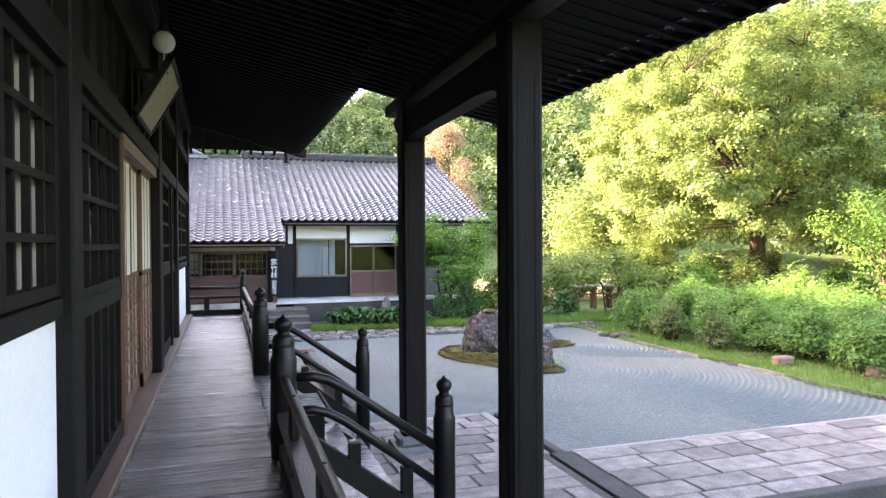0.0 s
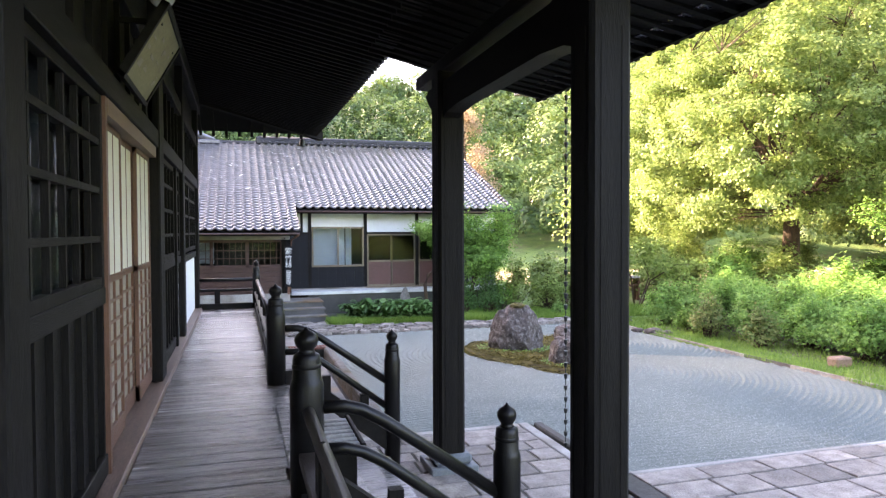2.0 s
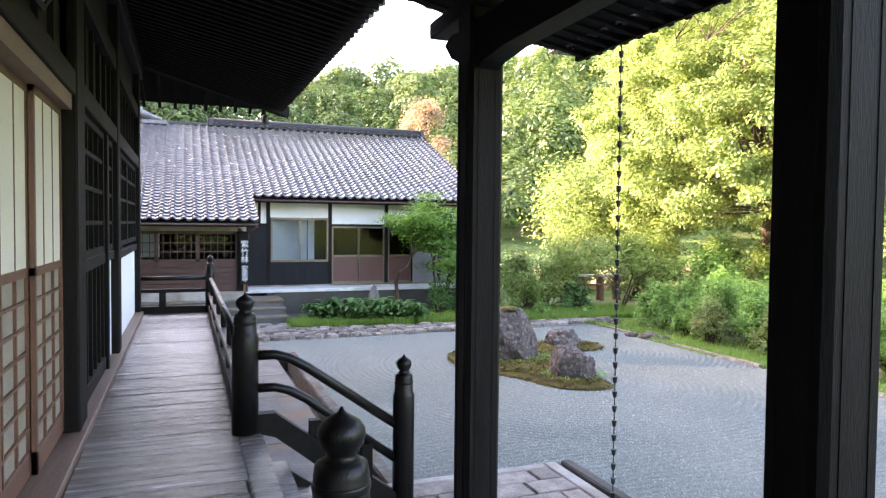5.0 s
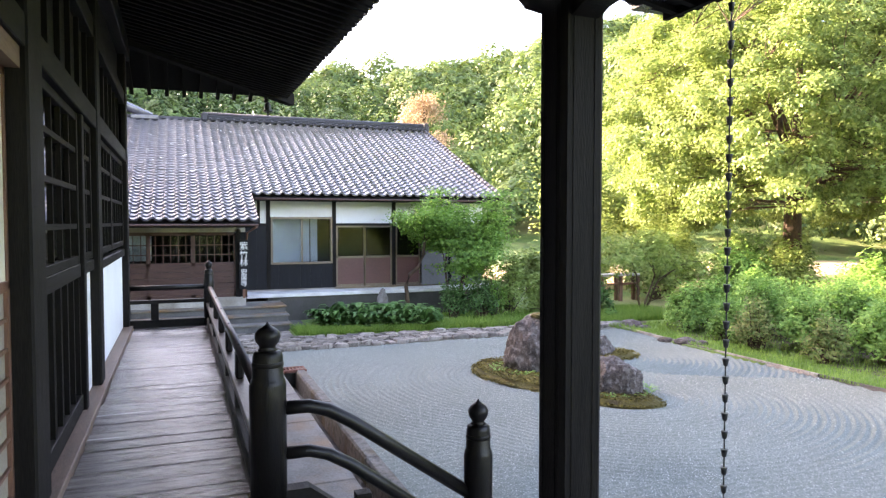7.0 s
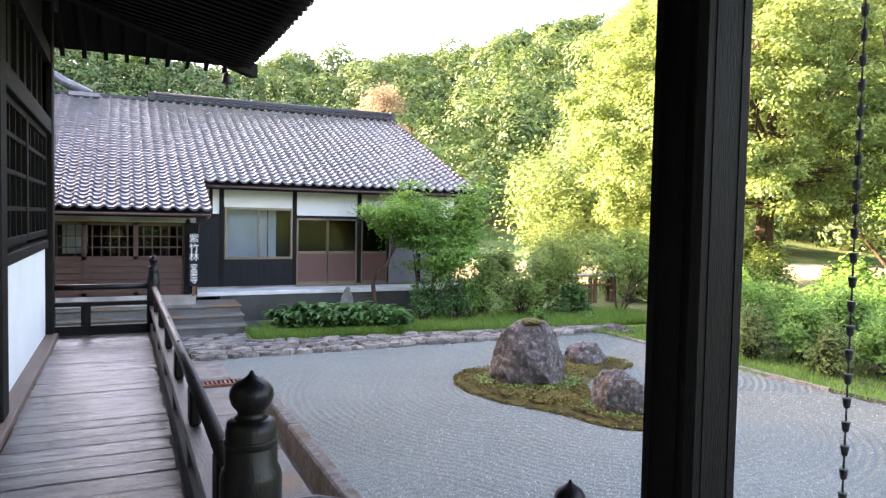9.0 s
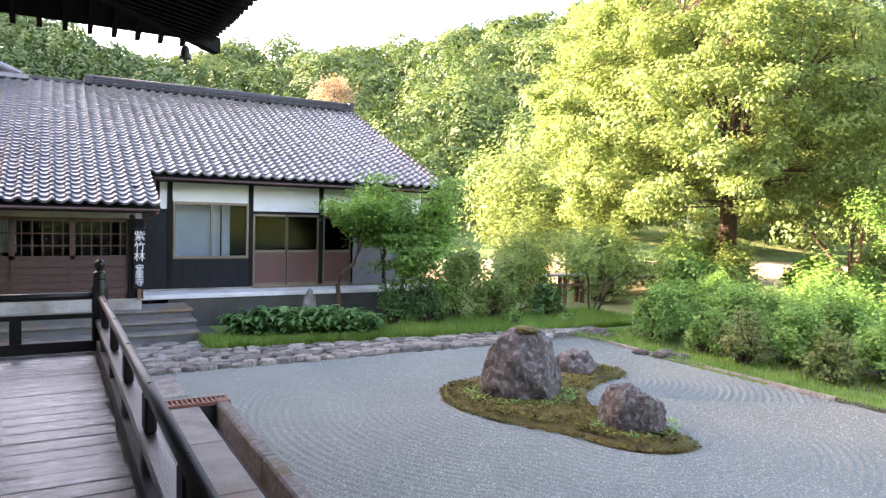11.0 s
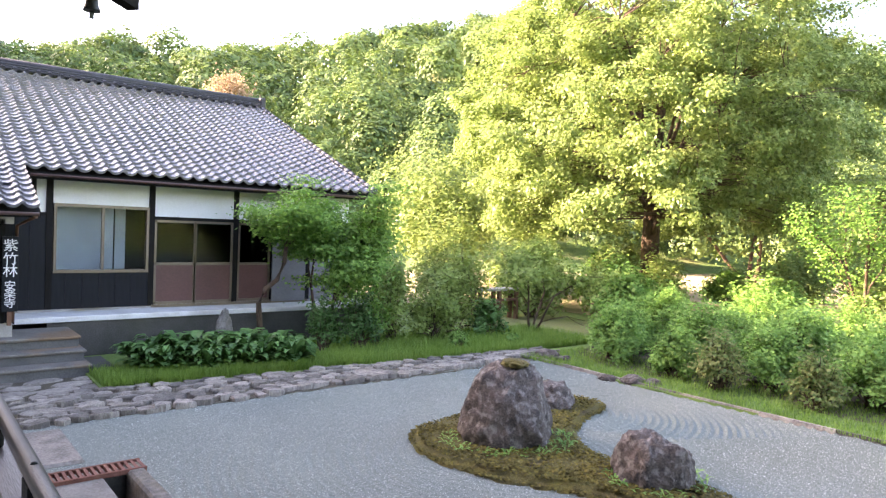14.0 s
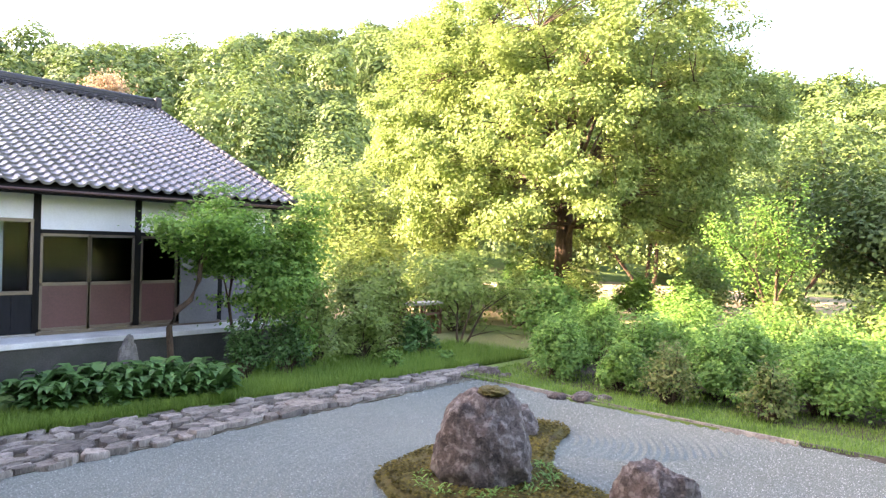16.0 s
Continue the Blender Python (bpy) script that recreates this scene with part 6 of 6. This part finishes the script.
def russet_tree(at, height, width):
    """A tall tree in pinkish young leaf that shows over the roof."""
    t = thing("tree", "tall tree with pinkish tan young foliage beyond the roof", "tree", at=at)
    rn = np.random.default_rng(41)
    bm = bmesh.new()
    tube(bm, [(at[0], at[1], at[2] - 0.2), (at[0] + 0.1, at[1], at[2] + height * 0.5), (at[0], at[1], at[2] + height * 0.95)], [0.3, 0.18, 0.04], 8)
    pts = []
    for _ in range(70):
        u = rn.uniform(0.25, 1.0)
        a = rn.uniform(0, 2 * math.pi)
        rad = width * 0.5 * math.sin(math.pi * min(1, (1.06 - u) * 1.15)) ** 0.8 * rn.uniform(0.4, 1.0)
        c = np.array((at[0] + rad * math.cos(a), at[1] + rad * math.sin(a), at[2] + height * u))
        tube(bm, [(at[0], at[1], at[2] + height * max(0.15, u - 0.12)), tuple(c)], [0.05, 0.015], 4, cap=False)
        pts.append(c + rn.normal(size=(190, 3)) * 0.40)
    part("trunk", bm, BARK, t)
    leaves("crown", np.concatenate(pts), 0.13, rn, LEAF_RUSSET, t, up=0.3)


russet_tree((20.0, 58.5, -1.25), 13.2, 6.0)

# grass blades along the borders of the court
def blades(name, label, n, seed, place, h=0.09):
    rn = np.random.default_rng(seed)
    base = np.array([place(rn) for _ in range(n)])
    a = rn.uniform(0, 2 * math.pi, n)
    hh = h * rn.uniform(0.5, 1.5, n)
    side = np.stack([np.cos(a), np.sin(a), np.zeros(n)], axis=1) * 0.006
    lean = np.stack([np.sin(a) * 0.4, -np.cos(a) * 0.4, np.ones(n)], axis=1) * hh[:, None]
    pts = np.stack([base - side, base + side, base + lean], axis=1).reshape(-1, 3)
    ob = raw(name, pts.tolist(), [(3 * i, 3 * i + 1, 3 * i + 2) for i in range(n)], BLADE)
    return tagged(ob, label, "grass", kind="stuff")


def behind_path(rn):
    x = rn.uniform(2.6, 13.5)
    lo = 18.80 - 0.075 * (x - 1.3)
    y = lo + rn.uniform(0, 1.0) ** 1.5 * (1.1 if x < 7 else 2.6)
    return (x, y, -1.17)


def east_border(rn):
    y = rn.uniform(4.2, 17.6)
    return (10.36 + rn.uniform(0, 1) ** 1.3 * 2.0 + 0.10 * math.sin(y * 2.1), y, -1.175)


blades("grass", "short green grass behind the flat stones", 42000, 71, behind_path, 0.15)
blades("grass", "thin grass along the edge of the gravel", 24000, 72, east_border, 0.08)

# a nap of moss tufts over the islet
loop = smooth_loop(ISLE, 5)


def within(x, y):
    hit = False
    for i in range(len(loop)):
        p, q = loop[i - 1], loop[i]
        if (p.y > y) != (q.y > y) and x < (q.x - p.x) * (y - p.y) / (q.y - p.y) + p.x:
            hit = not hit
    return hit


rm = np.random.default_rng(91)
nap = []
while len(nap) < 15000:
    x, y = rm.uniform(4.8, 8.75), rm.uniform(10.85, 15.1)
    if within(x, y) and noise.noise(Vector((x * 2.5, y * 2.5, 0))) > rm.uniform(-0.7, 0.3):
        edge = 1.0 if within(x + 0.12, y) and within(x - 0.12, y) and within(x, y + 0.12) and within(x, y - 0.12) else 0.35
        nap.append((x, y, -1.215 + 0.10 * edge + rm.uniform(-0.005, 0.018)))
tufts = leaves("moss_tufts", nap, 0.030, rm, LEAF_MOSS, None, up=1.0, long=1.3)
tagged(tufts, "nap of golden and olive moss tufts", "moss", kind="stuff")

# small ferns and weeds on the islet
rw = random.Random(15)
wv, wf = [], []
for i in range(95):
    k = rw.random()
    if k < 0.6:
        a = rw.uniform(2.4, 6.0)
        c = (6.06 + 0.74 * math.cos(a) * rw.uniform(0.85, 1.15), 13.7 + 0.72 * math.sin(a) * rw.uniform(0.85, 1.15))
    else:
        a = rw.uniform(0, 6.28)
        c = (6.40 + 0.52 * math.cos(a), 11.75 + 0.46 * math.sin(a))
    for j in range(4):
        d = rw.uniform(0, 6.28)
        l = rw.uniform(0.04, 0.10)
        o = len(wv)
        wv += [(c[0], c[1], -1.13), (c[0] + l * math.cos(d) - 0.012 * math.sin(d), c[1] + l * math.sin(d) + 0.012 * math.cos(d), -1.13 + l * 0.6),
               (c[0] + 1.6 * l * math.cos(d), c[1] + 1.6 * l * math.sin(d), -1.13 + l * 0.5), (c[0] + l * math.cos(d) + 0.012 * math.sin(d), c[1] + l * math.sin(d) - 0.012 * math.cos(d), -1.13 + l * 0.6)]
        wf.append((o, o + 1, o + 2, o + 3))
tagged(raw("weeds", wv, wf, LEAF_HEDGE), "small green weeds and ferns on the moss", "weeds", kind="stuff")

# ---- veranda planks ----
plank_me = []
for k in range(10):
    w = (0.17, 0.185, 0.20, 0.21, 0.22, 0.235, 0.19, 0.20, 0.225, 0.18)[k]
    bm = boxes((-0.515, 0.425, 0.0, w - 0.009, -0.045, 0.0), bevel=0.004)
    me = bpy.data.meshes.new("plank")
    bmesh.ops.recalc_face_normals(bm, faces=bm.faces[:])
    bm.to_mesh(me)
    bm.free()
    me.materials.append(PLANK)
    plank_me.append((me, w))
rp = random.Random(9)
y = -5.9
while y < 13.25:
    me, w = rp.choice(plank_me)
    o = new("plank", me)
    under(o, veranda)
    o.location = (rp.uniform(-0.012, 0.012), y, rp.uniform(-0.004, 0.0))
    o.rotation_euler = (rp.uniform(-0.008, 0.008), 0, rp.uniform(-0.004, 0.004))
    y += w

part("nosing", boxes((0.433, 0.60, NA - 0.10, NB + 0.10, -0.15, -0.002), bevel=0.012), PLANK, veranda)

# ---- pavers ----
def pave(x0, x1, y0, y1, z, seed, along=True):
    r = random.Random(seed)
    y = y0
    while y < y1 - 0.12:
        h = min(r.choice((0.30, 0.36, 0.42)), y1 - y)
        if y1 - (y + h) < 0.14:
            h = y1 - y
        x = x0 + 0.0
        while x < x1 - 0.1:
            w = min(r.uniform(0.42, 0.8), x1 - x)
            if x1 - (x + w) < 0.2:
                w = x1 - x
            bm = bmesh.new()
            g = 0.012
            q = [(x + g + r.uniform(0, 0.006), y + g + r.uniform(0, 0.006)), (x + w - g, y + g + r.uniform(0, 0.006)), (x + w - g - r.uniform(0, 0.006), y + h - g), (x + g, y + h - g - r.uniform(0, 0.006))]
            lift = r.uniform(-0.006, 0.004)
            top = [bm.verts.new((a + (0.008 if a < x + w / 2 else -0.008), b + (0.008 if b < y + h / 2 else -0.008), z + lift + r.uniform(-0.003, 0.003))) for a, b in q]
            low = [bm.verts.new((a, b, z + lift - 0.008)) for a, b in q]
            bot = [bm.verts.new((a, b, z - 0.05)) for a, b in q]
            bm.faces.new(top)
            for i in range(4):
                j = (i + 1) % 4
                bm.faces.new((low[i], low[j], top[j], top[i]))
                bm.faces.new((bot[i], bot[j], low[j], low[i]))
            part("paver", bm, PAVER, paving)
            x += w
        y += h


pave(0.9, 3.56, 2.1, 7.66, PAVE_Z, 3)
pave(3.96, 12.5, 3.92, 5.75, PAVE_Z, 4)
